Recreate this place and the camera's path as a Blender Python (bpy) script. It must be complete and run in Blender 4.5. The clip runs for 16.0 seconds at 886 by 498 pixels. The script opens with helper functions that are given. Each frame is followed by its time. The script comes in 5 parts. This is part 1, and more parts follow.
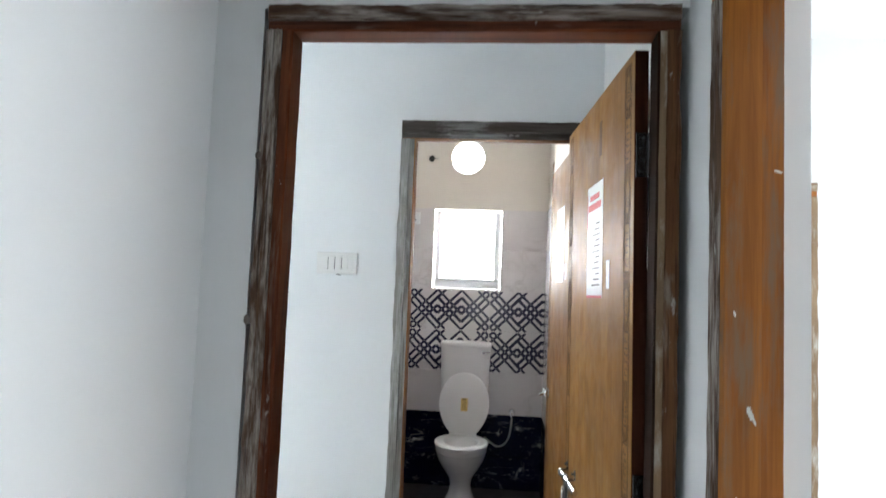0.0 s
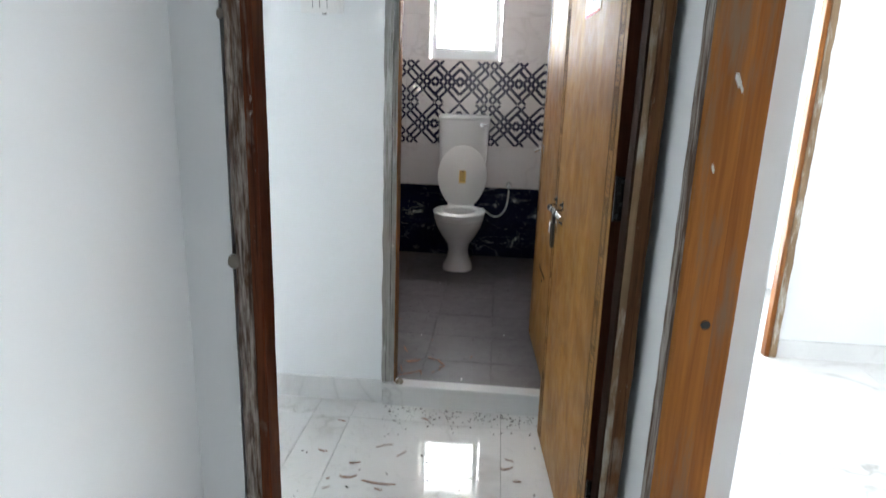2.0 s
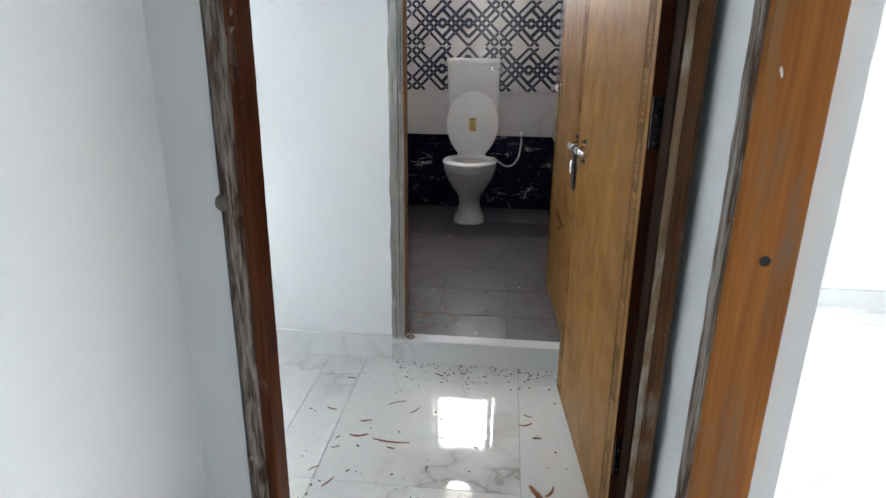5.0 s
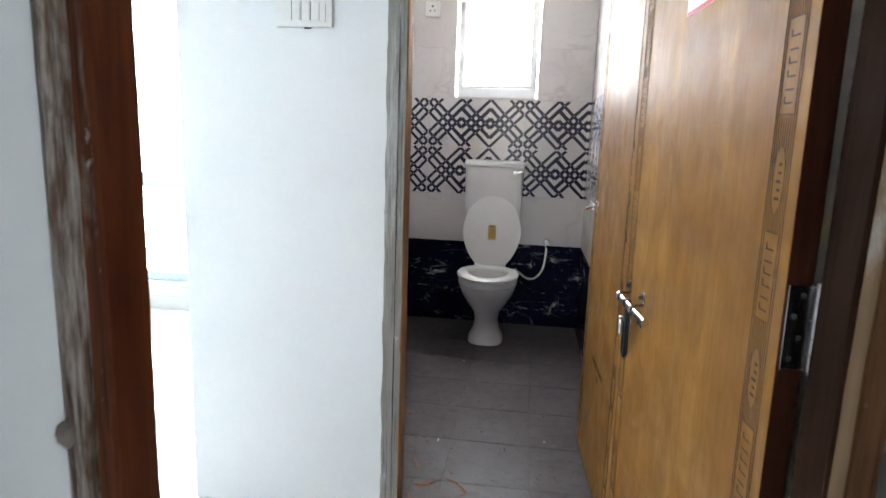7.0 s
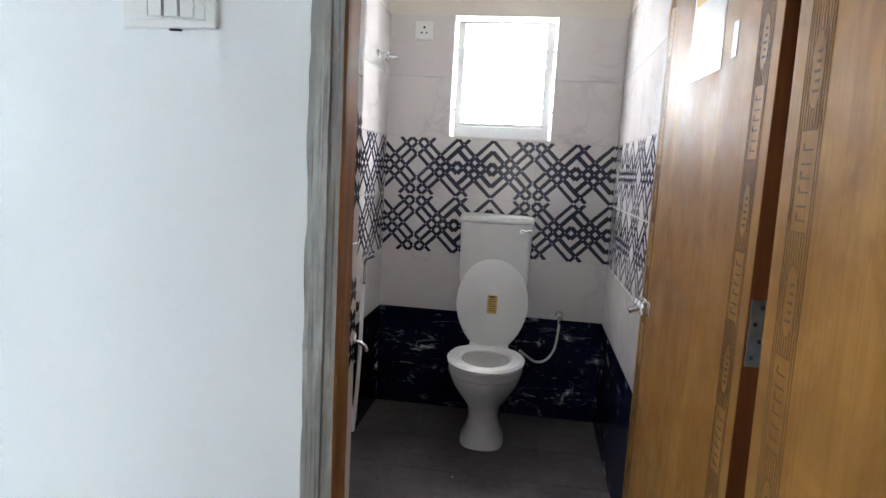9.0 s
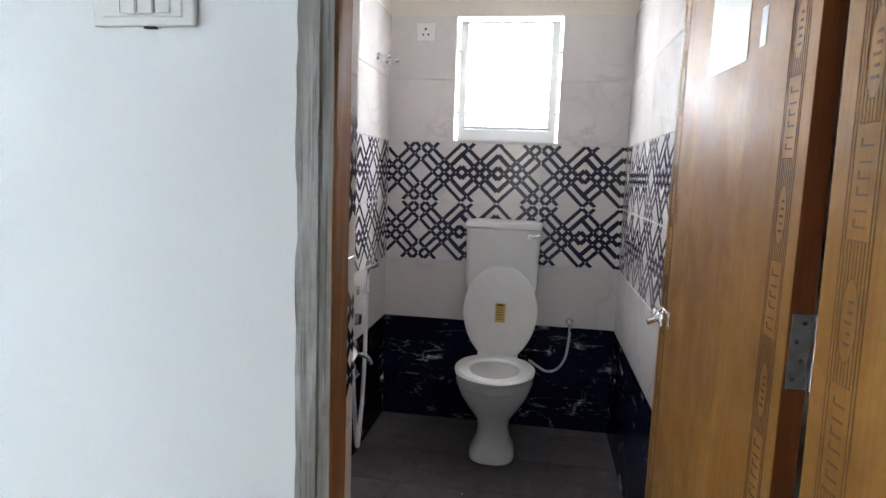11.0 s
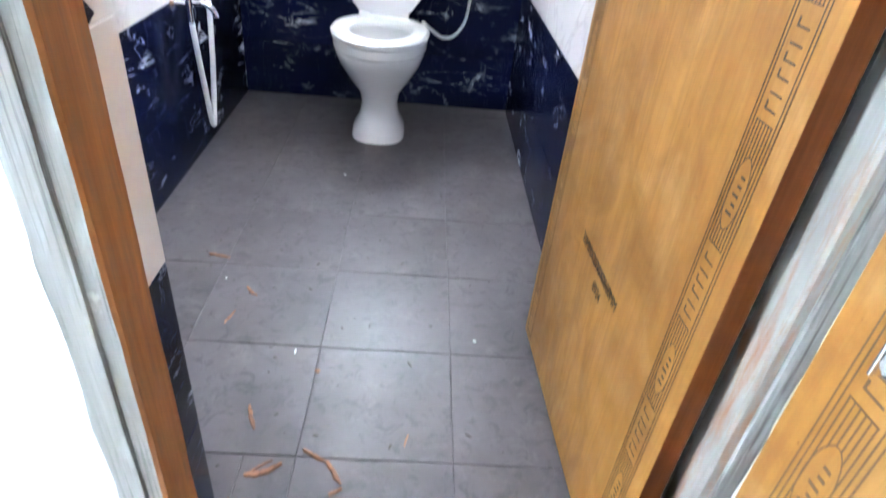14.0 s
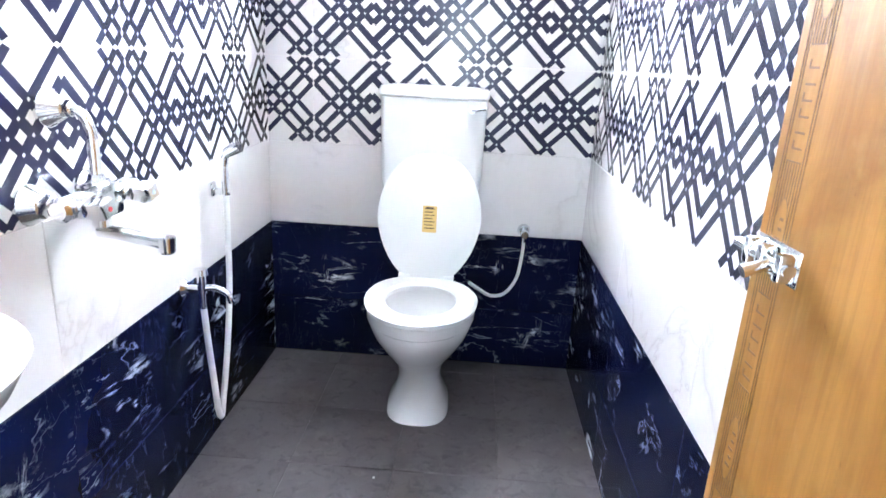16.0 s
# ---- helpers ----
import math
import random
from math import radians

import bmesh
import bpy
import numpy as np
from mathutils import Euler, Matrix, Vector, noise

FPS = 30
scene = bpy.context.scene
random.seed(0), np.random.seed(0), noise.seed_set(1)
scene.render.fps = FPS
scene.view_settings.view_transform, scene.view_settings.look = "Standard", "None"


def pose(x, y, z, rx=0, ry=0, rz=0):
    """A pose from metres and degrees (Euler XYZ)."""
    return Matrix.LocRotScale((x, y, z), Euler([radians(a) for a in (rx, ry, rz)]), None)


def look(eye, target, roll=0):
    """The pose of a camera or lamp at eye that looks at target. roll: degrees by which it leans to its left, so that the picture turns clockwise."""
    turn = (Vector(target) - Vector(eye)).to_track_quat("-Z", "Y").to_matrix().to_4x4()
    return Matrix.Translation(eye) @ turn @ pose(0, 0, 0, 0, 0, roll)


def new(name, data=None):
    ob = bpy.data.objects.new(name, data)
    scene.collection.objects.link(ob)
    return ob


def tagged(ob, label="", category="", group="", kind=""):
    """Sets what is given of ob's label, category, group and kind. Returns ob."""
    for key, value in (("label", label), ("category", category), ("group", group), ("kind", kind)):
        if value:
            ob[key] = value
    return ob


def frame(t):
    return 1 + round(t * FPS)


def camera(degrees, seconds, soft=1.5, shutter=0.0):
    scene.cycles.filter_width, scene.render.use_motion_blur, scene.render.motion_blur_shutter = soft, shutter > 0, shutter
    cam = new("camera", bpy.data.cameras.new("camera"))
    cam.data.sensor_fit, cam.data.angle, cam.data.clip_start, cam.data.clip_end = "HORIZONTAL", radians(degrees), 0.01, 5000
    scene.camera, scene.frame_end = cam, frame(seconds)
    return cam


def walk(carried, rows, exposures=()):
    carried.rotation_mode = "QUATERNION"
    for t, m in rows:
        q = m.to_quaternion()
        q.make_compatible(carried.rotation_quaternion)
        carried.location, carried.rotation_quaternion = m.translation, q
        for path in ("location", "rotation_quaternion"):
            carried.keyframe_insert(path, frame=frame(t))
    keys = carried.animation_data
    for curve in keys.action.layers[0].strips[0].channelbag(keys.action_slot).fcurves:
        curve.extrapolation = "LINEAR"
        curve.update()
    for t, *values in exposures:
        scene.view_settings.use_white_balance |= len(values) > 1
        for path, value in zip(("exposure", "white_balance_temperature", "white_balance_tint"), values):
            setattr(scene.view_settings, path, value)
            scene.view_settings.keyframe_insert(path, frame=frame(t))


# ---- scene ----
cam = camera(72.3, 16.0, shutter=0.35)
PATH = [
    (0, (0.314, 1.469, 1.511), (0.133, 3.456, 1.645), 2.3),
    (0.5, (0.321, 1.467, 1.549), (0.166, 3.446, 1.797), 2.5),
    (1, (0.325, 1.481, 1.506), (0.151, 3.472, 1.581), 2.6),
    (1.5, (0.345, 1.48, 1.391), (0.125, 3.453, 1.142), 1.9),
    (2, (0.36, 1.476, 1.289), (0.196, 3.406, 0.79), 2.0),
    (2.5, (0.37, 1.47, 1.185), (0.212, 3.345, 0.508), 2.0),
    (3, (0.387, 1.456, 1.181), (0.212, 3.252, 0.318), 2.2),
    (3.5, (0.402, 1.467, 1.191), (0.23, 3.266, 0.334), 1.1),
    (4, (0.389, 1.497, 1.197), (0.192, 3.331, 0.425), -0.2),
    (4.2, (0.381, 1.514, 1.195), (0.189, 3.367, 0.468), 0.4),
    (6.3, (0.301, 1.929, 1.229), (0.112, 3.861, 0.747), 1.2),
    (6.5, (0.315, 1.998, 1.224), (0.117, 3.941, 0.79), 3.0),
    (7, (0.318, 2.131, 1.276), (0.051, 4.08, 0.912), 2.0),
    (7.5, (0.263, 2.322, 1.31), (0.085, 4.292, 1.016), 3.2),
    (8, (0.229, 2.5, 1.321), (0.147, 4.479, 1.047), 1.9),
    (8.5, (0.254, 2.719, 1.318), (0.04, 4.678, 0.973), 1.5),
    (9, (0.273, 2.875, 1.361), (-0.007, 4.837, 1.097), 3.1),
    (11.3, (0.258, 2.964, 1.362), (-0.046, 4.925, 1.113), 2.0),
    (11.5, (0.253, 2.948, 1.359), (-0.057, 4.905, 1.088), 2.1),
    (12, (0.269, 2.976, 1.28), (0.021, 4.89, 0.758), 2.8),
    (12.5, (0.269, 3.028, 1.217), (0.137, 4.877, 0.468), 3.4),
    (13, (0.252, 3.187, 1.127), (0.283, 4.778, -0.085), 4.8),
    (13.3, (0.271, 3.306, 1.084), (0.311, 4.743, -0.307), 4.3),
    (13.5, (0.253, 3.328, 1.095), (0.336, 4.758, -0.313), 5.2),
    (14, (0.264, 3.326, 1.089), (0.381, 5.012, -0.043), 6.0),
    (14.5, (0.256, 3.449, 1.156), (0.367, 5.237, 0.267), 3.5),
    (15, (0.272, 3.592, 1.193), (0.291, 5.448, 0.45), 2.7),
    (15.5, (0.283, 3.754, 1.217), (0.16, 5.628, 0.528), 2.7),
    (16, (0.252, 3.808, 1.222), (0.168, 5.718, 0.633), 3.0),
]
EXPOSURES = [(0.0, 0.32, 6500, 10), (1.0, 0.34, 6500, 10), (2.0, 0.26, 6500, 10), (3.0, 0.14, 6500, 10), (4.2, 0.06, 6500, 10), (6.3, 0.95, 6500, 10), (6.6, 0.9, 6500, 10), (7.2, 0.46, 6450, 10),
             (8.5, 0.11, 6400, 10), (9.0, 0.3, 6400, 10), (11.5, 0.32, 6400, 10), (12.0, 0.42, 6400, 10), (12.5, 0.82, 6400, 10), (13.0, 1.38, 6350, 10), (13.5, 1.8, 6300, 10), (14.0, 2.4, 5650, 7), (14.5, 2.7, 5050, 3),
             (15.0, 2.7, 5050, 3), (15.5, 2.5, 5350, 5), (16.0, 2.48, 5650, 7)]
walk(cam, [(t, look(eye, target, roll)) for t, eye, target, roll in PATH], EXPOSURES)

# ---- world and large lights ----
world = bpy.data.worlds.new("sky")
scene.world = world
world.use_nodes = True
sky = world.node_tree.nodes.new("ShaderNodeTexSky")
sky.sky_type = "NISHITA"
sky.sun_disc = False
sky.sun_elevation, sky.sun_rotation = radians(50), radians(150)
world.node_tree.links.new(sky.outputs[0], world.node_tree.nodes["Background"].inputs[0])
world.node_tree.nodes["Background"].inputs[1].default_value = 0.12

sun = new("sun", bpy.data.lights.new("sun", "SUN"))
sun.data.energy, sun.data.angle, sun.data.color = 1.0, radians(12), (1.0, 0.96, 0.9)
sun.matrix_world = look((0, 0, 10), (3.2, -5.5, 2.5))


def daylight(name, eye, target, w, h, radiance, color=(1, 1, 1), round_=False):
    """Sky light in an opening: radiance in scene units, w x h metres."""
    lamp = bpy.data.lights.new(name, "AREA")
    lamp.shape = "ELLIPSE" if round_ else "RECTANGLE"
    lamp.size, lamp.size_y = w, h
    area = w * h * (math.pi / 4 if round_ else 1)
    lamp.energy, lamp.color = radiance * area * math.pi, color
    ob = new(name, lamp)
    ob.matrix_world = look(eye, target)
    return ob


def glow(name, color, strength):
    m = bpy.data.materials.new(name)
    m.use_nodes = True
    b = m.node_tree.nodes["Principled BSDF"]
    b.inputs["Base Color"].default_value = (*color, 1)
    b.inputs["Emission Color"].default_value = (*color, 1)
    b.inputs["Emission Strength"].default_value = strength
    return m


COOL = (0.90, 0.96, 1.0)
daylight("bath_window_light", (0.09, 6.20, 1.80), (0.09, 0, 1.80), 0.60, 0.66, 30.0, (0.95, 0.97, 1.0))
daylight("vent_light", (0.065, 6.215, 2.52), (0.065, 0, 2.52), 0.30, 0.30, 14.0, (0.95, 0.97, 1.0), True)
daylight("bedroom_window_light", (-2.6, 6.30, 1.25), (-2.6, 0, 1.25), 1.55, 2.1, 15.5, COOL)
daylight("side_room_window_light", (4.08, 2.6, 1.45), (0, 2.6, 1.45), 2.2, 1.9, 1.5, COOL)
# added, unseen: brightens the passage behind the far doorway and the side room
daylight("passage_fill_light", (1.48, 6.04, 1.1), (1.48, 0, 1.1), 1.0, 2.0, 8.5, COOL)
# added fill from behind the camera; no such source is seen
daylight("hall_fill_light", (-0.9, -3.08, 1.5), (-0.9, 5, 1.5), 2.4, 1.7, 1.5, COOL)


# ---- materials ----
def material(name, rough=0.5, metal=0.0, spec=0.5):
    m = bpy.data.materials.new(name)
    m.use_nodes = True
    b = m.node_tree.nodes["Principled BSDF"]
    b.inputs["Roughness"].default_value = rough
    b.inputs["Metallic"].default_value = metal
    b.inputs["Specular IOR Level"].default_value = spec
    return m, m.node_tree, b


def node(nt, kind, **values):
    n = nt.nodes.new(kind)
    for key, value in values.items():
        n.inputs[key.replace("_", " ")].default_value = value
    return n


def coords(nt, scale=(1, 1, 1), shift=False, slant=0.0):
    """Object coordinates in metres, scaled; shift moves each object's pattern by its own random amount."""
    tc = nt.nodes.new("ShaderNodeTexCoord")
    mp = nt.nodes.new("ShaderNodeMapping")
    mp.inputs["Scale"].default_value = scale
    mp.inputs["Rotation"].default_value = (0, 0, radians(slant))
    nt.links.new(tc.outputs["Object"], mp.inputs["Vector"])
    if shift:
        info = nt.nodes.new("ShaderNodeObjectInfo")
        mul = nt.nodes.new("ShaderNodeMath")
        mul.operation = "MULTIPLY"
        mul.inputs[1].default_value = 37.0
        nt.links.new(info.outputs["Random"], mul.inputs[0])
        nt.links.new(mul.outputs[0], mp.inputs["Location"])
    return mp.outputs[0]


def noise_tex(nt, vec, scale, detail=4, rough=0.55, distort=0.0):
    n = node(nt, "ShaderNodeTexNoise", Scale=scale, Detail=detail, Roughness=rough, Distortion=distort)
    nt.links.new(vec, n.inputs["Vector"])
    return n.outputs["Fac"]


def ramp(nt, fac, stops):
    r = nt.nodes.new("ShaderNodeValToRGB")
    e = r.color_ramp.elements
    while len(e) < len(stops):
        e.new(0.5)
    for el, (p, c) in zip(e, stops):
        el.position = p
        el.color = (*c, 1) if isinstance(c, tuple) else (c, c, c, 1)
    nt.links.new(fac, r.inputs[0])
    return r.outputs[0]


def mix(nt, fac, a, b, mode="MIX"):
    m = nt.nodes.new("ShaderNodeMix")
    m.data_type, m.blend_type = "RGBA", mode
    for sock, v in ((m.inputs[0], fac), (m.inputs[6], a), (m.inputs[7], b)):
        if hasattr(v, "links"):
            nt.links.new(v, sock)
        elif isinstance(v, tuple):
            sock.default_value = (*v, 1)
        else:
            sock.default_value = v
    return m.outputs[2]


def bump(nt, b, height, strength=0.2, dist=0.002):
    n = node(nt, "ShaderNodeBump", Strength=strength, Distance=dist)
    nt.links.new(height, n.inputs["Height"])
    nt.links.new(n.outputs[0], b.inputs["Normal"])


def paint_material(name, color, tint):
    m, nt, b = material(name, 0.55, 0, 0.35)
    v = coords(nt)
    big = noise_tex(nt, v, 1.3, 3)
    c = mix(nt, ramp(nt, big, [(0.35, 0.0), (0.7, 1.0)]), color, tint)
    smudge = ramp(nt, noise_tex(nt, v, 5.5, 5, 0.65, 0.6), [(0.66, 0.0), (0.8, 0.16)])
    c = mix(nt, smudge, c, (0.52, 0.53, 0.53))
    nt.links.new(c, b.inputs["Base Color"])
    bump(nt, b, noise_tex(nt, v, 90, 5, 0.6), 0.10, 0.002)
    return m


WALL = paint_material("wall_paint", (0.80, 0.82, 0.83), (0.76, 0.785, 0.80))
CREAM = paint_material("cream_paint", (0.74, 0.69, 0.62), (0.70, 0.65, 0.58))
CEILING = paint_material("ceiling_paint", (0.82, 0.82, 0.81), (0.79, 0.79, 0.78))


def marble_material(name, base, cloud, vein, vein_amount, rough, scale, shift=True):
    m, nt, b = material(name, rough, 0, 0.5)
    v = coords(nt, (1, 1, 1), shift)
    c = mix(nt, ramp(nt, noise_tex(nt, v, scale * 1.1, 4, 0.55, 0.5), [(0.35, 0.0), (0.75, 1.0)]), base, cloud)
    warp = noise_tex(nt, v, scale * 0.8, 5, 0.55, 1.1)
    line = ramp(nt, warp, [(0.462, 0.0), (0.490, 0.32), (0.499, 1.0), (0.503, 0.45), (0.540, 0.0)])
    where = ramp(nt, noise_tex(nt, v, scale * 0.7, 2), [(0.46, 0.0), (0.62, vein_amount)])
    fac = mix(nt, 1.0, line, where, "MULTIPLY")
    c = mix(nt, fac, c, vein)
    fine = ramp(nt, noise_tex(nt, v, scale * 3.1, 6, 0.6, 2.2), [(0.492, 0.0), (0.5, vein_amount * 0.22), (0.508, 0.0)])
    c = mix(nt, fine, c, vein)
    nt.links.new(c, b.inputs["Base Color"])
    nt.links.new(ramp(nt, noise_tex(nt, v, 6, 4), [(0.3, rough * 0.7), (0.8, rough * 1.8)]), b.inputs["Roughness"])
    return m


MARBLE = marble_material("polished_marble", (0.78, 0.78, 0.77), (0.64, 0.645, 0.64), (0.27, 0.26, 0.25), 0.85, 0.028, 0.95)
SKIRT = marble_material("skirting_marble", (0.74, 0.745, 0.74), (0.66, 0.67, 0.67), (0.36, 0.36, 0.36), 0.6, 0.12, 2.0)
TILE_WHITE = marble_material("white_wall_tile", (0.71, 0.675, 0.665), (0.665, 0.63, 0.62), (0.40, 0.36, 0.35), 0.5, 0.14, 2.4)


def dado_material():
    m, nt, b = material("navy_marble_tile", 0.22, 0, 0.12)
    v = coords(nt, (1, 1, 1), True)
    c = mix(nt, ramp(nt, noise_tex(nt, v, 3, 4), [(0.3, 0.0), (0.8, 1.0)]), (0.0034, 0.0050, 0.022), (0.0060, 0.0092, 0.040))
    slant = coords(nt, (1.0, 3.4, 1.0), True, 35)
    cross = coords(nt, (3.0, 1.0, 1.0), True, 20)
    where = ramp(nt, noise_tex(nt, v, 4.2, 3), [(0.52, 0.0), (0.66, 1.0)])
    shard = ramp(nt, noise_tex(nt, slant, 5.5, 7, 0.68, 0.7), [(0.555, 0.0), (0.63, 1.0)])
    c = mix(nt, mix(nt, 1.0, shard, where, "MULTIPLY"), c, (0.60, 0.62, 0.68))
    shard = ramp(nt, noise_tex(nt, cross, 7.0, 7, 0.68, 0.6), [(0.60, 0.0), (0.69, 1.0)])
    c = mix(nt, mix(nt, 1.0, shard, where, "MULTIPLY"), c, (0.60, 0.62, 0.68))
    line = ramp(nt, noise_tex(nt, slant, 1.7, 5, 0.6, 0.5), [(0.494, 0.0), (0.5, 0.6), (0.506, 0.0)])
    c = mix(nt, mix(nt, 1.0, line, ramp(nt, noise_tex(nt, v, 6.0, 4), [(0.46, 0.0), (0.6, 1.0)]), "MULTIPLY"), c, (0.35, 0.38, 0.46))
    hair = ramp(nt, noise_tex(nt, cross, 3.0, 6, 0.62, 0.6), [(0.496, 0.0), (0.5, 0.12), (0.504, 0.0)])
    c = mix(nt, hair, c, (0.25, 0.28, 0.36))
    nt.links.new(c, b.inputs["Base Color"])
    return m


DADO = dado_material()


def bath_floor_material():
    m, nt, b = material("grey_floor_tile", 0.4, 0, 0.25)
    v = coords(nt, (1, 1, 1), True)
    c = mix(nt, ramp(nt, noise_tex(nt, v, 5, 5, 0.6), [(0.3, 0.0), (0.7, 1.0)]), (0.076, 0.066, 0.069), (0.114, 0.100, 0.105))
    c = mix(nt, ramp(nt, noise_tex(nt, v, 15, 7, 0.72, 0.4), [(0.54, 0.0), (0.74, 0.5)]), c, (0.17, 0.15, 0.15))
    c = mix(nt, ramp(nt, noise_tex(nt, v, 26, 6, 0.7, 0.8), [(0.52, 0.0), (0.66, 0.65)]), c, (0.042, 0.039, 0.041))
    c = mix(nt, ramp(nt, noise_tex(nt, coords(nt), 9, 7, 0.75, 1.2), [(0.68, 0.0), (0.76, 0.5)]), c, (0.27, 0.22, 0.20))
    nt.links.new(c, b.inputs["Base Color"])
    nt.links.new(ramp(nt, noise_tex(nt, coords(nt), 16, 5), [(0.3, 0.34), (0.75, 0.46)]), b.inputs["Roughness"])
    bump(nt, b, noise_tex(nt, v, 60, 6, 0.7), 0.22, 0.001)
    return m


BATH_FLOOR = bath_floor_material()


def wood_material(name, light, dark, rough, grain=(14, 14, 0.9), stain=None, stain_amount=0.0, streak=(1, 1, 0.25), figure=0.0, spec=0.5):
    m, nt, b = material(name, rough, 0, spec)
    v = coords(nt, grain, False)
    rings = noise_tex(nt, v, 1.0, 6, 0.6, 1.2)
    c = mix(nt, ramp(nt, rings, [(0.33, 0.0), (0.68, 1.0)]), dark, light)
    fibre = noise_tex(nt, coords(nt, (160, 160, 4)), 1.0, 3)
    c = mix(nt, ramp(nt, fibre, [(0.35, 0.35), (0.6, 0.0)]), c, dark)
    if figure:
        f = ramp(nt, noise_tex(nt, coords(nt, (2.6, 2.6, 0.8)), 1.6, 5, 0.6, 2.4), [(0.38, 0.0), (0.62, figure)])
        c = mix(nt, f, c, tuple(0.62 * v for v in dark))
        f = ramp(nt, noise_tex(nt, coords(nt, (30, 30, 1.1)), 1.0, 4, 0.6, 3.0), [(0.55, 0.0), (0.72, figure)])
        c = mix(nt, f, c, dark)
    if stain:
        s = ramp(nt, noise_tex(nt, coords(nt, streak), 22, 6, 0.7), [(0.5 - stain_amount * 0.2, 0.0), (0.66 - stain_amount * 0.2, 1.0)])
        c = mix(nt, s, c, stain)
    nt.links.new(c, b.inputs["Base Color"])
    bump(nt, b, fibre, 0.25, 0.0012)
    return m


def plywood_material():
    """Varnished door skin: amber blotches over faint upright grain."""
    m, nt, b = material("varnished_plywood", 0.5, 0, 0.22)
    v = coords(nt)
    c = mix(nt, ramp(nt, noise_tex(nt, coords(nt, (7, 7, 0.8)), 1.0, 6, 0.6, 1.2), [(0.3, 0.0), (0.72, 1.0)]), (0.272, 0.118, 0.023), (0.392, 0.195, 0.045))
    blotch = ramp(nt, noise_tex(nt, coords(nt, (1, 1, 0.6)), 8, 6, 0.6, 1.4), [(0.40, 0.0), (0.66, 0.66)])
    c = mix(nt, blotch, c, (0.19, 0.082, 0.020))
    pale = ramp(nt, noise_tex(nt, coords(nt, (1, 1, 0.8)), 5, 5, 0.6, 0.9), [(0.55, 0.0), (0.75, 0.5)])
    c = mix(nt, pale, c, (0.45, 0.28, 0.115))
    fibre = noise_tex(nt, coords(nt, (170, 170, 5)), 1.0, 3)
    c = mix(nt, ramp(nt, fibre, [(0.33, 0.32), (0.55, 0.0)]), c, (0.20, 0.085, 0.022))
    speck = ramp(nt, noise_tex(nt, coords(nt, (1, 1, 0.35)), 75, 4, 0.6), [(0.70, 0.0), (0.76, 0.55)])
    c = mix(nt, speck, c, (0.15, 0.06, 0.016))
    nt.links.new(c, b.inputs["Base Color"])
    nt.links.new(ramp(nt, noise_tex(nt, v, 14, 5), [(0.3, 0.40), (0.75, 0.62)]), b.inputs["Roughness"])
    bump(nt, b, fibre, 0.22, 0.0012)
    return m


LEAF = plywood_material()
LEAF_EDGE = wood_material("dark_red_leaf_edge", (0.075, 0.020, 0.009), (0.030, 0.008, 0.004), 0.7, spec=0.12)
# near-black: shade in the slit beside the leaf is put into the colour
REBATE_SHADE = wood_material("rebate_painted_shade", (0.030, 0.013, 0.007), (0.014, 0.006, 0.004), 0.85, spec=0.05)
FRAME_RED = wood_material("red_brown_frame", (0.185, 0.047, 0.010), (0.062, 0.013, 0.004), 0.6, (12, 12, 1.2), spec=0.18)
FRAME_ORANGE = wood_material("orange_brown_frame", (0.42, 0.155, 0.026), (0.17, 0.054, 0.010), 0.5, (14, 14, 1.0), (0.215, 0.130, 0.075), -0.05, (1.0, 1.0, 0.14), spec=0.25)


def worn_material(name, light, dark, bare, amount, patch=(1.6, 1.6, 0.45)):
    """Stained wood from which the colour has weathered off in ragged grey patches, with flecks of dry plaster."""
    m, nt, b = material(name, 0.75, 0, 0.2)
    grain = noise_tex(nt, coords(nt, (26, 26, 1.6)), 1.0, 6, 0.65, 1.0)
    c = mix(nt, ramp(nt, grain, [(0.33, 0.0), (0.68, 1.0)]), dark, light)
    area = ramp(nt, noise_tex(nt, coords(nt, patch), 9, 5, 0.6, 0.8), [(0.50 - amount, 0.0), (0.62 - amount, 1.0)])
    streak = ramp(nt, noise_tex(nt, coords(nt, (3.2, 3.2, 0.30)), 24, 6, 0.7), [(0.38, 0.0), (0.58, 1.0)])
    c = mix(nt, mix(nt, 1.0, area, streak, "MULTIPLY"), c, bare)
    c = mix(nt, ramp(nt, noise_tex(nt, coords(nt, (1, 1, 0.5)), 38, 5, 0.6), [(0.66, 0.0), (0.72, 0.75)]), c, (0.48, 0.46, 0.43))
    crack = noise_tex(nt, coords(nt, (190, 190, 4)), 1.0, 3)
    c = mix(nt, ramp(nt, crack, [(0.34, 0.7), (0.46, 0.0)]), c, tuple(0.4 * v for v in dark))
    nt.links.new(c, b.inputs["Base Color"])
    bump(nt, b, mix(nt, 0.5, grain, crack), 0.5, 0.0025)
    return m


FRAME_WORN = worn_material("worn_frame_face", (0.125, 0.070, 0.040), (0.045, 0.021, 0.012), (0.36, 0.325, 0.295), 0.115)
FRAME_RUBBED = worn_material("rubbed_red_frame_face", (0.150, 0.046, 0.016), (0.050, 0.013, 0.006), (0.21, 0.165, 0.135), -0.06)
FRAME_BROWN = worn_material("brown_frame_face", (0.175, 0.082, 0.036), (0.075, 0.031, 0.013), (0.25, 0.20, 0.16), -0.03)
FRAME_TAN = wood_material("tan_frame_bead", (0.27, 0.18, 0.10), (0.15, 0.09, 0.045), 0.65, (16, 16, 1.4), (0.45, 0.43, 0.38), 0.0)
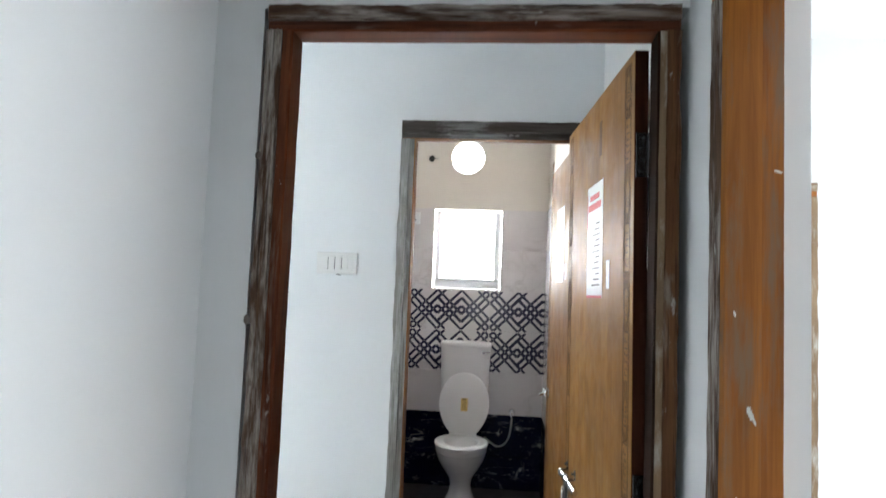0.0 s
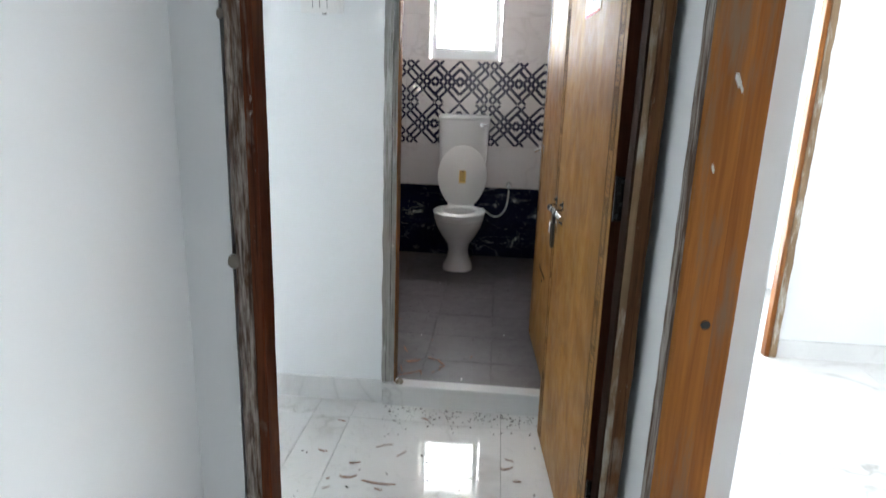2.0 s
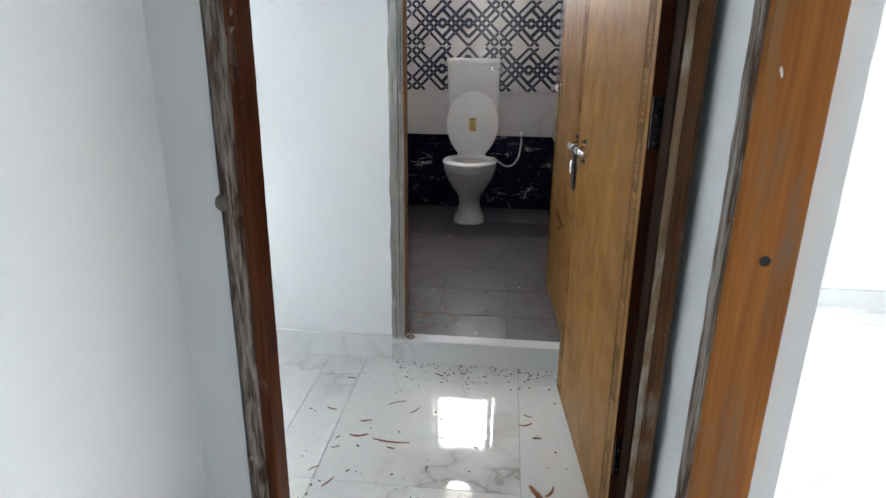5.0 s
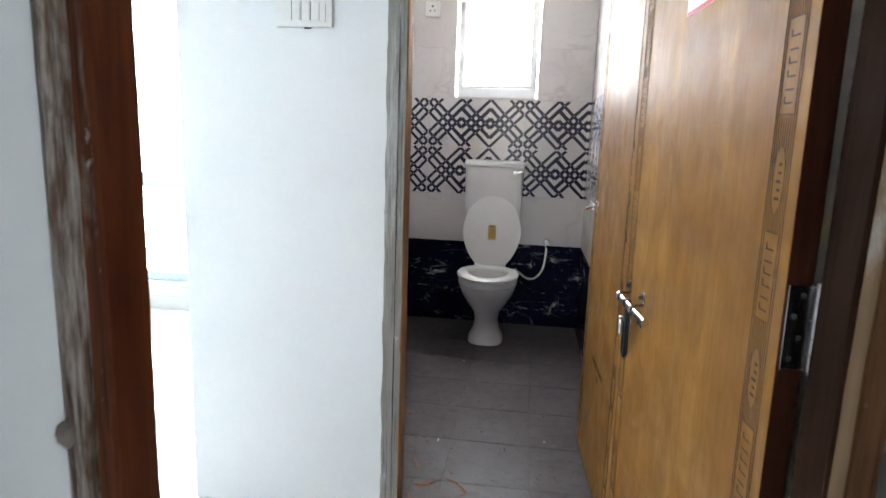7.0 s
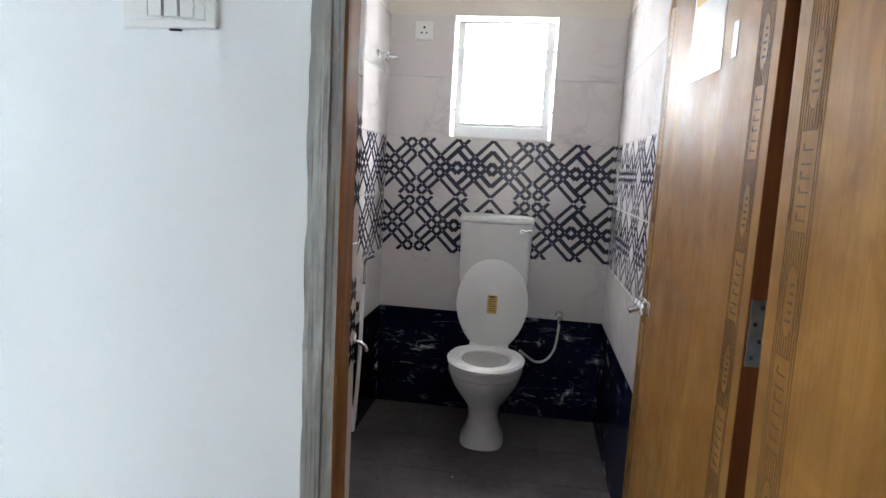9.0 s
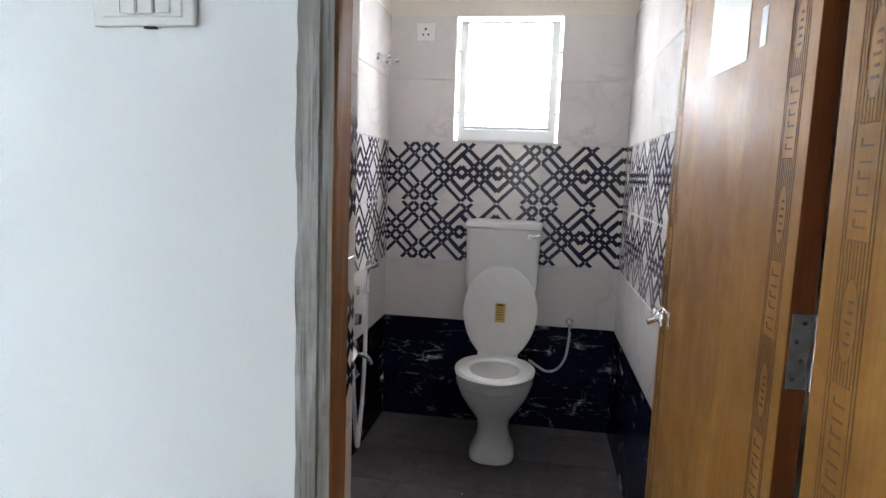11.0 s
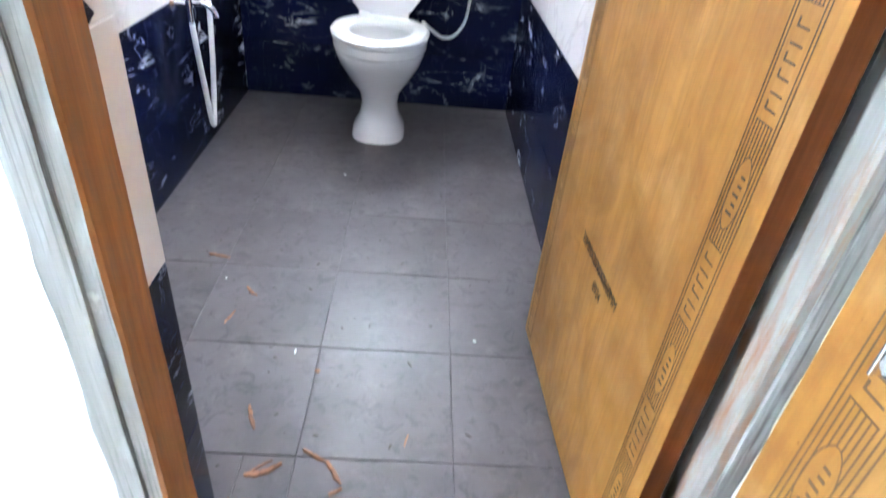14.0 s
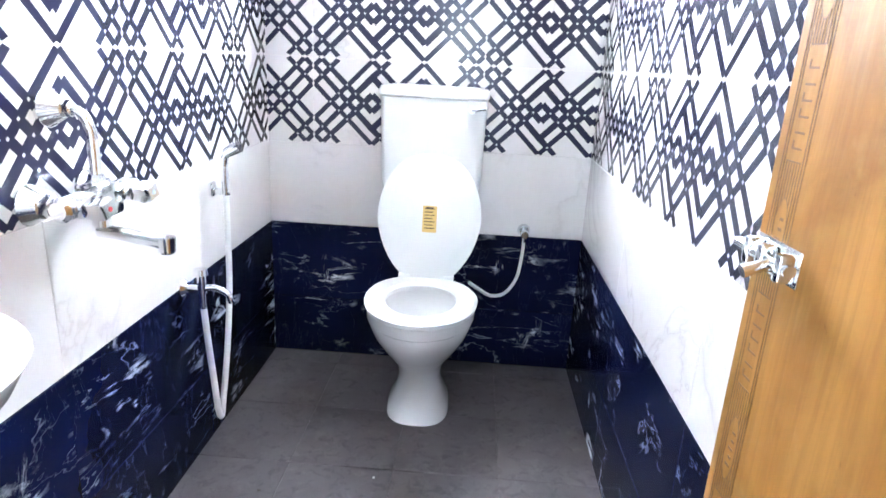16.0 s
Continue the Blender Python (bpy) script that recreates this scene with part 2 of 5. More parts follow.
FRAME_PRIMED = wood_material("primed_frame_inner", (0.47, 0.46, 0.44), (0.33, 0.31, 0.28), 0.7, (14, 14, 1.6), (0.40, 0.22, 0.13), -0.05, (1.2, 1.2, 0.2))
LIPPING = wood_material("red_brown_leaf_lipping", (0.19, 0.056, 0.014), (0.080, 0.022, 0.006), 0.65, (14, 14, 1.0), spec=0.12)
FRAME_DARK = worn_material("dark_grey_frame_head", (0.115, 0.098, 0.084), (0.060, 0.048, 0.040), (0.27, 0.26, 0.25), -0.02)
FRAME_BATH = wood_material("brown_bath_frame", (0.36, 0.150, 0.045), (0.15, 0.055, 0.016), 0.55, (14, 14, 1.0), (0.17, 0.095, 0.05), -0.08, (1.0, 1.0, 0.14), spec=0.2)
FRAME_GREY = worn_material("grey_primed_frame", (0.31, 0.30, 0.28), (0.24, 0.23, 0.21), (0.43, 0.43, 0.42), 0.02, (1.1, 1.1, 0.3))


def plain(name, color, rough=0.4, metal=0.0, vary=0.06, scale=30, bumpy=0.0, spec=0.5):
    m, nt, b = material(name, rough, metal, spec)
    v = coords(nt)
    low = tuple(c * (1 - vary * 2) for c in color)
    nt.links.new(mix(nt, noise_tex(nt, v, scale, 4), low, color), b.inputs["Base Color"])
    if bumpy:
        bump(nt, b, noise_tex(nt, v, scale * 4, 4), bumpy, 0.001)
    return m


CERAMIC = plain("white_ceramic", (0.83, 0.82, 0.81), 0.10, 0, 0.02, 3)
PLASTIC = plain("white_plastic", (0.80, 0.80, 0.79), 0.28, 0, 0.02, 5)
HOSE = plain("white_hose_plastic", (0.72, 0.72, 0.71), 0.35, 0, 0.04, 40)
CHROME = plain("chrome", (0.82, 0.83, 0.84), 0.12, 1.0, 0.04, 25)
STEEL = plain("dull_steel", (0.40, 0.40, 0.41), 0.26, 1.0, 0.3, 60)
BLACK = plain("black_plastic", (0.015, 0.015, 0.016), 0.4, 0, 0.1, 20)
DARK = plain("dark_slot", (0.03, 0.03, 0.03), 0.7, 0, 0.1, 20)
PAPER = plain("white_paper", (0.82, 0.82, 0.80), 0.35, 0, 0.04, 12, 0.1)
RED = plain("red_print", (0.55, 0.04, 0.05), 0.5)
INK = plain("brown_print_ink", (0.040, 0.018, 0.008), 0.6, 0, 0.2, 60)
FADED_INK = plain("faded_print_ink", (0.20, 0.095, 0.028), 0.6, 0, 0.2, 60)
WORN_INK = plain("worn_print_ink", (0.135, 0.064, 0.021), 0.6, 0, 0.2, 60)
BLACK_INK = plain("black_print_ink", (0.03, 0.022, 0.018), 0.6, 0, 0.2, 60)
YELLOW = plain("yellow_label", (0.72, 0.50, 0.16), 0.5, 0, 0.05, 60)
NAVY = plain("navy_tile_print", (0.026, 0.026, 0.062), 0.16, 0, 0.2, 14)
PALE = plain("pale_tile_print", (0.55, 0.55, 0.58), 0.16, 0, 0.05, 30)
MORTAR = plain("old_brown_mortar", (0.21, 0.18, 0.155), 0.95, 0, 0.25, 60, 0.8)
CEMENT = plain("grey_cement", (0.33, 0.33, 0.32), 0.9, 0, 0.15, 25, 0.6)
DARK_GROUT = plain("dark_grout", (0.070, 0.062, 0.064), 0.9, 0, 0.1, 50)
PVC = plain("white_upvc", (0.80, 0.83, 0.86), 0.3, 0, 0.03, 8)
FILM = plain("blue_film_upvc", (0.60, 0.71, 0.77), 0.35, 0, 0.12, 22)
GRILLE = plain("grille_paint", (0.42, 0.43, 0.45), 0.4, 0, 0.05, 30)
ALU = plain("aluminium_frame", (0.55, 0.54, 0.55), 0.38, 0.6, 0.06, 20)
SHAVING = wood_material("wood_shaving", (0.42, 0.175, 0.070), (0.105, 0.034, 0.012), 0.6, (40, 40, 40))
DUST = plain("dark_dust", (0.07, 0.055, 0.045), 0.9, 0, 0.3, 80)


def glass_material(name, rough):
    m, nt, b = material(name, rough, 0, 0.5)
    b.inputs["Base Color"].default_value = (0.96, 0.98, 0.98, 1)
    b.inputs["Transmission Weight"].default_value = 1.0
    b.inputs["IOR"].default_value = 1.45
    return m


FROSTED = glass_material("frosted_glass", 0.35)
GLASS = glass_material("clear_glass", 0.0)


# ---- mesh helpers ----
def add_box(bm, lo, hi, bevel=0.0, mat=0):
    m = Matrix.Translation([(a + b) / 2 for a, b in zip(lo, hi)]) @ Matrix.Diagonal([*(b - a for a, b in zip(lo, hi)), 1])
    r = bmesh.ops.create_cube(bm, size=1, matrix=m)
    faces = {f for v in r["verts"] for f in v.link_faces}
    for f in faces:
        f.material_index = mat
    if bevel:
        edges = list({e for v in r["verts"] for e in v.link_edges})
        bmesh.ops.bevel(bm, geom=edges, offset=bevel, segments=2, affect="EDGES", profile=0.5)
    return bm


def box(lo, hi, bevel=0.0):
    return add_box(bmesh.new(), lo, hi, bevel)


def add_rod(bm, a, b, r, r2=None, n=14, cap=True):
    a, b = Vector(a), Vector(b)
    q = (b - a).to_track_quat("Z", "Y").to_matrix().to_4x4()
    bmesh.ops.create_cone(bm, cap_ends=cap, segments=n, radius1=r, radius2=r if r2 is None else r2, depth=(b - a).length,
                          matrix=Matrix.Translation((a + b) / 2) @ q)
    return bm


def add_tube(bm, pts, r, n=10, smooth=4):
    """A round tube along a smooth line through the points."""
    p = [Vector(v) for v in pts]
    line = []
    for i in range(len(p) - 1):
        a, b, c, d = p[max(i - 1, 0)], p[i], p[i + 1], p[min(i + 2, len(p) - 1)]
        for k in range(smooth):
            t = k / smooth
            line.append(0.5 * (2 * b + (c - a) * t + (2 * a - 5 * b + 4 * c - d) * t * t + (3 * b - a - 3 * c + d) * t ** 3))
    line.append(p[-1])
    rings, side = [], None
    for i, v in enumerate(line):
        d = (line[min(i + 1, len(line) - 1)] - line[max(i - 1, 0)]).normalized()
        side = (d.orthogonal() if side is None else side - d * side.dot(d)).normalized()
        up = d.cross(side)
        rings.append([bm.verts.new(v + r * (math.cos(2 * math.pi * k / n) * side + math.sin(2 * math.pi * k / n) * up)) for k in range(n)])
    for a, b in zip(rings, rings[1:]):
        for k in range(n):
            bm.faces.new((a[k], a[(k + 1) % n], b[(k + 1) % n], b[k]))
    bm.faces.new(rings[0][::-1])
    bm.faces.new(rings[-1])
    return bm


def loft(rings, closed_ends=True, bm=None):
    """Skin over rings of points, all of one length."""
    bm = bm or bmesh.new()
    vs = [[bm.verts.new(p) for p in ring] for ring in rings]
    n = len(vs[0])
    for a, b in zip(vs, vs[1:]):
        for k in range(n):
            bm.faces.new((a[k], a[(k + 1) % n], b[(k + 1) % n], b[k]))
    if closed_ends:
        bm.faces.new(vs[0][::-1])
        bm.faces.new(vs[-1])
    bmesh.ops.recalc_face_normals(bm, faces=bm.faces)
    return bm


def oval(cx, cy, z, rx, front, back, n=32, square=0.0):
    """An egg-shaped ring: half width rx, reaching front towards -y and back towards +y."""
    out = []
    for k in range(n):
        a = 2 * math.pi * k / n
        c, s = math.cos(a), math.sin(a)
        e = 1 - square
        px = math.copysign(abs(c) ** e, c)
        py = math.copysign(abs(s) ** e, s)
        out.append((cx + rx * px, cy + (back if s > 0 else front) * py, z))
    return out


def to_object(name, bm, mats, parent=None, smooth=False):
    me = bpy.data.meshes.new(name)
    bmesh.ops.recalc_face_normals(bm, faces=bm.faces)
    bm.to_mesh(me)
    bm.free()
    for m in (mats if isinstance(mats, (list, tuple)) else [mats]):
        me.materials.append(m)
    if smooth:
        for p in me.polygons:
            p.use_smooth = True
        me.set_sharp_from_angle(angle=radians(40))
    ob = new(name, me)
    if parent:
        ob.parent = parent
    return ob


def part(name, bm, mat, parent, label="", smooth=False):
    return tagged(to_object(name, bm, mat, parent, smooth), label)


def thing(name, label, category, group="", kind="", at=None):
    ob = new(name)
    if at is not None:
        ob.matrix_world = at
    return tagged(ob, label, category, group, kind)


def structure(name, bm, mat, label, category):
    return tagged(to_object(name, bm, mat), label, category, "", "structure")


def boxes(*spans):
    bm = bmesh.new()
    for lo, hi in spans:
        add_box(bm, lo, hi)
    return bm


# ---- large structure ----
H = 2.85
BF = 0.082          # bathroom floor
XL, XR, YB = -0.50, 0.668, 6.00   # bathroom tile faces
Y2, Y1 = 3.80, 2.75             # wall faces that hold the two doors
TOP = 2.122         # top of the bathroom tiling

structure("floor", boxes(((-3.9, -3.0, -0.12), (4.0, 6.2, -0.012))), CEMENT, "grey screed under the floor tiles", "floor")
structure("ceiling", boxes(((-4.05, -3.1, H), (4.15, 6.3, H + 0.12))), CEILING, "plain white painted flat ceiling", "ceiling")
structure("wall_corridor_left", boxes(((-0.46, -0.3, -0.012), (-0.335, Y1, H)), ((-3.9, -0.3, -0.012), (-0.46, -0.18, H))), WALL,
          "smooth white painted corridor wall with smudges", "wall")
structure("wall_door_1", boxes(((-3.9, Y1, -0.012), (-0.225, 2.875, H)), ((-0.225, Y1, 2.125), (0.70, 2.875, H))), WALL,
          "white painted wall around the first doorway", "wall")
structure("wall_right", boxes(((0.70, -3.0, -0.012), (0.857, 1.685, H)), ((0.70, 1.685, 2.125), (0.857, 2.60, H)),
                              ((0.70, 2.60, -0.012), (0.857, 6.012, H))), WALL, "white painted wall with a side doorway", "wall")
wall_bath_front = structure("wall_bath_front", boxes(((-0.69, Y2, -0.012), (-0.070, 3.953, H)), ((-0.070, Y2, 2.15), (0.70, 3.953, H))), WALL,
                            "white painted wall holding the bathroom door", "wall")
wall_bath_left = structure("wall_bath_left", boxes(((-0.69, 3.953, -0.012), (-0.512, 6.012, H))), CREAM, "bathroom side wall, cream paint above the tiles", "wall")
wall_bath_right = structure("wall_bath_right", boxes(((0.680, 3.953, -0.012), (0.699, 6.011, H))), CREAM, "bathroom side wall, cream paint above the tiles", "wall")


def holed_panel(bm, x0, x1, z0, z1, cx, cz, r, y0, y1, n=48):
    """A wall panel in the xz plane with a round hole through it."""
    def edge(a):
        c, s = math.cos(a), math.sin(a)
        k = min([(x1 - cx) / c if c > 1e-6 else 9, (x0 - cx) / c if c < -1e-6 else 9, (z1 - cz) / s if s > 1e-6 else 9, (z0 - cz) / s if s < -1e-6 else 9])
        return cx + c * k, cz + s * k
    corner = [math.atan2(z - cz, x - cx) for x in (x0, x1) for z in (z0, z1)]
    angles = sorted([2 * math.pi * k / n - math.pi for k in range(n)] + corner)
    rings = []
    for a in angles:
        ox, oz = edge(a)
        ix, iz = cx + r * math.cos(a), cz + r * math.sin(a)
        rings.append([bm.verts.new(p) for p in ((ox, y0, oz), (ix, y0, iz), (ix, y1, iz), (ox, y1, oz))])
    for a, b in zip(rings, rings[1:] + rings[:1]):
        for k in range(4):
            bm.faces.new((a[k], b[k], b[(k + 1) % 4], a[(k + 1) % 4]))
    return bm


WX0, WX1, WZ0 = -0.172, 0.338, 1.515     # bathroom window opening
bm = boxes(((-0.512, 6.012, -0.012), (WX0, 6.16, TOP)), ((WX1, 6.012, -0.012), (0.857, 6.16, TOP)), ((WX0, 6.012, -0.012), (WX1, 6.16, WZ0)),
           ((-0.512, 6.012, TOP), (-0.178, 6.16, H)), ((0.322, 6.012, TOP), (0.857, 6.16, H)), ((-0.178, 6.012, 2.76), (0.322, 6.16, H)))
holed_panel(bm, -0.178, 0.322, TOP, 2.76, 0.065, 2.52, 0.125, 6.012, 6.16)
wall_bath_back = structure("wall_bath_back", bm, CREAM, "bathroom end wall, cream paint above the tiles, round vent hole", "wall")
structure("wall_bedroom_outer", boxes(((-3.9, 6.0, -0.012), (-3.35, 6.16, H)), ((-1.9, 6.0, -0.012), (-0.69, 6.16, H)),
                                      ((-3.35, 6.0, -0.012), (-1.9, 6.16, 0.20)), ((-3.35, 6.0, 2.17), (-1.9, 6.16, H))), WALL,
          "white painted bedroom wall with a large window", "wall")
structure("wall_bedroom_left", boxes(((-4.02, -3.0, -0.012), (-3.9, 6.16, H))), WALL, "white painted wall closing the bedroom and hall", "wall")
structure("wall_side_room_back", boxes(((0.857, 4.60, -0.012), (1.03, 4.72, H)), ((1.868, 4.60, -0.012), (4.0, 4.72, H)), ((1.03, 4.60, 2.11), (1.868, 4.72, H)),
                                       ((0.857, 5.90, -0.012), (0.95, 6.0, H)), ((2.0, 5.90, -0.012), (4.0, 6.0, H)), ((0.95, 5.90, 2.12), (2.0, 6.0, H)), ((2.4, 4.72, -0.012), (2.5, 5.90, H))), WALL,
          "white painted side room wall with a far doorway", "wall")
structure("wall_side_room_outer", boxes(((4.0, -3.0, -0.012), (4.12, 1.55, H)), ((4.0, 3.65, -0.012), (4.12, 6.0, H)), ((4.0, 1.55, -0.012), (4.12, 3.65, 0.55)),
                                        ((4.0, 1.55, 2.35), (4.12, 3.65, H))), WALL, "white painted side room wall with a window opening", "wall")
# unseen wall that closes the hall, opened only for the fill light
structure("wall_hall_back", boxes(((-3.9, -3.12, -0.012), (-2.05, -3.0, H)), ((0.25, -3.12, -0.012), (4.0, -3.0, H)), ((-2.05, -3.12, -0.012), (0.25, -3.0, 0.7)),
                                  ((-2.05, -3.12, 2.3), (0.25, -3.0, H))), WALL, "unseen white painted hall wall with an opening for the added fill light", "wall")
structure("ground", boxes(((-400, -400, -3.2), (400, 400, -3.0))), CEMENT, "plain grey ground far below outside", "ground")

haze = glow("bright_haze", (0.95, 0.98, 1.0), 7.0)
structure("backdrop", boxes(((-9, 8.0, -3), (9, 8.1, 7))), haze, "plain white glare of the hazy sky outside", "backdrop")
structure("backdrop_side", boxes(((7.0, -6, -3), (7.1, 7.9, 7))), glow("bright_side_haze", (0.95, 0.98, 1.0), 4.5), "plain white glare of the hazy sky outside", "backdrop")

# skirting
structure("baseboard_corridor", boxes(((-0.335, -0.18, 0.0), (-0.323, Y1 - 0.012, 0.092)), ((-0.335, Y1 - 0.012, 0.0), (-0.232, Y1, 0.092))), SKIRT,
          "polished white marble skirting along the corridor wall", "skirting")
structure("baseboard_lobby", boxes(((-0.702, 3.788, 0.0), (-0.0755, Y2, 0.100)), ((-0.702, Y2, 0.0), (-0.69, 6.0, 0.100)), ((0.688, 2.605, 0), (0.70, 2.738, 0.09))), SKIRT,
          "polished white marble skirting around the lobby", "skirting")
structure("baseboard_side_room", boxes(((1.88, 4.588, 0.0), (4.0, 4.60, 0.095)), ((0.857, 2.60, 0.0), (0.869, 4.588, 0.095)), ((0.812, 2.585, 0.0), (0.866, 2.60, 0.095))), SKIRT,
          "polished white marble skirting in the side room", "skirting")
structure("baseboard_bedroom", boxes(((-3.9, 5.988, 0.0), (-0.702, 6.0, 0.095)), ((-3.9, 2.875, 0.0), (-0.24, 2.887, 0.095))), SKIRT,
          "polished white marble skirting in the bedroom", "skirting")
structure("threshold_bath", add_box(box((-0.070, 3.772, 0.0), (0.70, 3.785, 0.078)), (-0.075, 3.765, 0.078), (0.70, 3.830, 0.098), 0.003),
          SKIRT, "raised white marble step at the bathroom door", "threshold")
structure("bath_bed", boxes(((-0.512, 3.925, -0.012), (0.680, 6.012, BF - 0.0018)), ((-0.085, 3.830, -0.012), (0.70, 3.925, BF - 0.0018))), DARK_GROUT, "mortar bed under the bathroom tiles", "floor")


# ---- doors ----
def jamb(name, parent, profile, along, a, b, mats, label="", wobble=0.003, steps=46, seed=0):
    """A frame member, its grain along its length: the profile's (u, y) points swept along z ('z', u = x) or along x ('x', u = z) or along z in a wall that runs along y ('w', u = y, second = x)."""
    bm = bmesh.new()
    rings = []
    sign = -1 if along == "x" else 1
    for i in range(steps + 1):
        t = a + (b - a) * i / steps
        ring = []
        for k, (u, y) in enumerate(profile):
            d = noise.noise((t * 9, k * 3.1, seed)) + 0.8 * noise.noise((t * 37, k * 5.3, seed + 2))
            w = wobble * (1.5 if k == 0 else 0.35)
            u2, y2 = u + d * w, y + 0.35 * w * noise.noise((t * 23, k, seed + 5))
            ring.append(bm.verts.new((y2, u2, t) if along == "w" else (sign * u2, y2, t)))
        rings.append(ring)
    n = len(profile)
    for r0, r1 in zip(rings, rings[1:]):
        for k in range(n):
            f = bm.faces.new((r0[k], r0[(k + 1) % n], r1[(k + 1) % n], r1[k]))
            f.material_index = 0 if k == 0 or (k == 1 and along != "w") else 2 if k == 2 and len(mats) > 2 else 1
    bm.faces.new(rings[0][::-1])
    bm.faces.new(rings[-1])
    ob = part(name, bm, mats, parent, label)
    if along == "x":
        ob.matrix_basis = pose(0, 0, 0, 0, 90, 0)
    return ob


def frame_profile(outer, inner, y0, y1):
    """Front face first (outer edge to a stepped inner bead), the inner face, a rebate, the back."""
    s = 1 if inner > outer else -1
    w = abs(inner - outer)
    return [(outer, y0), (inner - s * 0.42 * w, y0), (inner - s * 0.40 * w, y0 + 0.006), (inner - s * 0.004, y0 + 0.006), (inner, y0 + 0.010), (inner, y1 - 0.034),
            (inner - s * 0.014, y1 - 0.034), (inner - s * 0.014, y1), (outer, y1)]


def door_frame(name, label, x0, x1, head, w, y0, y1, z0, mats, wr=None, seed=0, right=None, deep=0.0, rise=0.072, over=None):
    door = thing(name, label, "door", "", "structure")
    wr = w if wr is None else wr
    jamb("frame_jamb", door, frame_profile(x0 - w, x0, y0, y1 + deep), "z", z0, head, mats, "", 0.0032, 60, seed)
    jamb("frame_jamb", door, frame_profile(x1 + wr, x1, y0, y1), "z", z0, head, right or mats, "", 0.0032, 60, seed + 11)
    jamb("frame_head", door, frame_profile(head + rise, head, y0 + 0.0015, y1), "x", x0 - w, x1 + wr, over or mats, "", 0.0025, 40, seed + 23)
    return door


# the right jamb's inner faces carry the slit's shade as colour
door_1 = door_frame("door_1", "open wooden door in a worn brown frame", -0.157, 0.636, 2.074, 0.058, 2.742, 2.848, 0.0, [FRAME_WORN, FRAME_RED, FRAME_RUBBED], 0.046, 1, [FRAME_BROWN, REBATE_SHADE, FRAME_TAN], rise=0.056)
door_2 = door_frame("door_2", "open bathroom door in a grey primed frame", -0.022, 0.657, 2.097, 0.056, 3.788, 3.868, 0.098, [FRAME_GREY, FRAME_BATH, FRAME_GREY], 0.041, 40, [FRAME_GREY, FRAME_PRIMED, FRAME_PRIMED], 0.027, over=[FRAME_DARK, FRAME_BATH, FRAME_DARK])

# side doorway: frame in the wall that runs along the corridor
door_3 = thing("door_3", "open side doorway with an orange-brown wooden frame", "door", "", "structure")
side = [(2.604, 0.694), (2.546, 0.694), (2.540, 0.700), (2.540, 0.760), (2.554, 0.760), (2.554, 0.802), (2.604, 0.802)]
jamb("frame_jamb", door_3, side, "w", 0.0, 2.062, [FRAME_WORN, FRAME_ORANGE], "", 0.003, 60, 71)
side = [(1.681, 0.694), (1.739, 0.694), (1.745, 0.700), (1.745, 0.760), (1.731, 0.760), (1.731, 0.802), (1.681, 0.802)]
jamb("frame_jamb", door_3, side, "w", 0.0, 2.062, [FRAME_WORN, FRAME_ORANGE], "", 0.003, 60, 75)
bm = box((0.694, 1.681, 2.062), (0.802, 2.604, 2.128), 0.004)
part("frame_head", bm, FRAME_ORANGE, door_3)
part("plaster_reveal", boxes(((0.802, 2.575, 0.095), (0.857, 2.604, 2.128)), ((0.802, 1.681, 0.0), (0.857, 1.71, 2.128))), WALL, door_3, "white plastered reveal")
bm = add_rod(bmesh.new(), (0.748, 2.5385, 0.90), (0.748, 2.545, 0.90), 0.0085, n=16)
part("bolt_hole", bm, DARK, door_3, "dark drilled latch hole")

bm = bmesh.new()
for x, z, w, h in ((0.742, 1.325, 0.010, 0.018), (0.749, 1.312, 0.005, 0.010), (0.786, 1.735, 0.012, 0.005), (0.716, 1.49, 0.004, 0.008), (0.722, 1.18, 0.005, 0.012)):
    for k in range(3):
        add_box(bm, (x + 0.25 * w * (k - 1) - w * 0.3, 2.5388, z + 0.3 * h * (1 - k) - h * 0.3), (x + 0.25 * w * (k - 1) + w * 0.3, 2.5394 - 0.0002 * k, z + 0.3 * h * (1 - k) + h * 0.3))
tagged(part("paint_fleck", bm, PAPER, door_3, "white paint flecks on the frame"), kind="stuff")

# doorway in the side room's far wall
door_4 = door_frame("door_4", "far doorway with a light brown wooden frame", 1.10, 1.815, 2.04, 0.07, 4.575, 4.66, 0.0, [FRAME_TAN, FRAME_ORANGE, FRAME_ORANGE], 0.055, 90)


def leaf_local(parent, width, height, m, edge_mat):
    """A flush door leaf: hinge at its origin, width along x, the face that shows at y = 0.032."""
    bm = bmesh.new()
    add_box(bm, (0, 0, 0.006), (width, 0.032, height), 0.0015)
    bmesh.ops.recalc_face_normals(bm, faces=bm.faces)
    for f in bm.faces:
        f.material_index = 1 if f.normal.x < -0.7 else 0
    leaf = part("leaf", bm, [LEAF, edge_mat], parent, "varnished light brown plywood door leaf")
    leaf.matrix_basis = m
    return leaf


def on_face(bm, x0, x1, z0, z1, y=0.0324, t=0.0006):
    return add_box(bm, (x0, y - t, z0), (x1, y, z1))


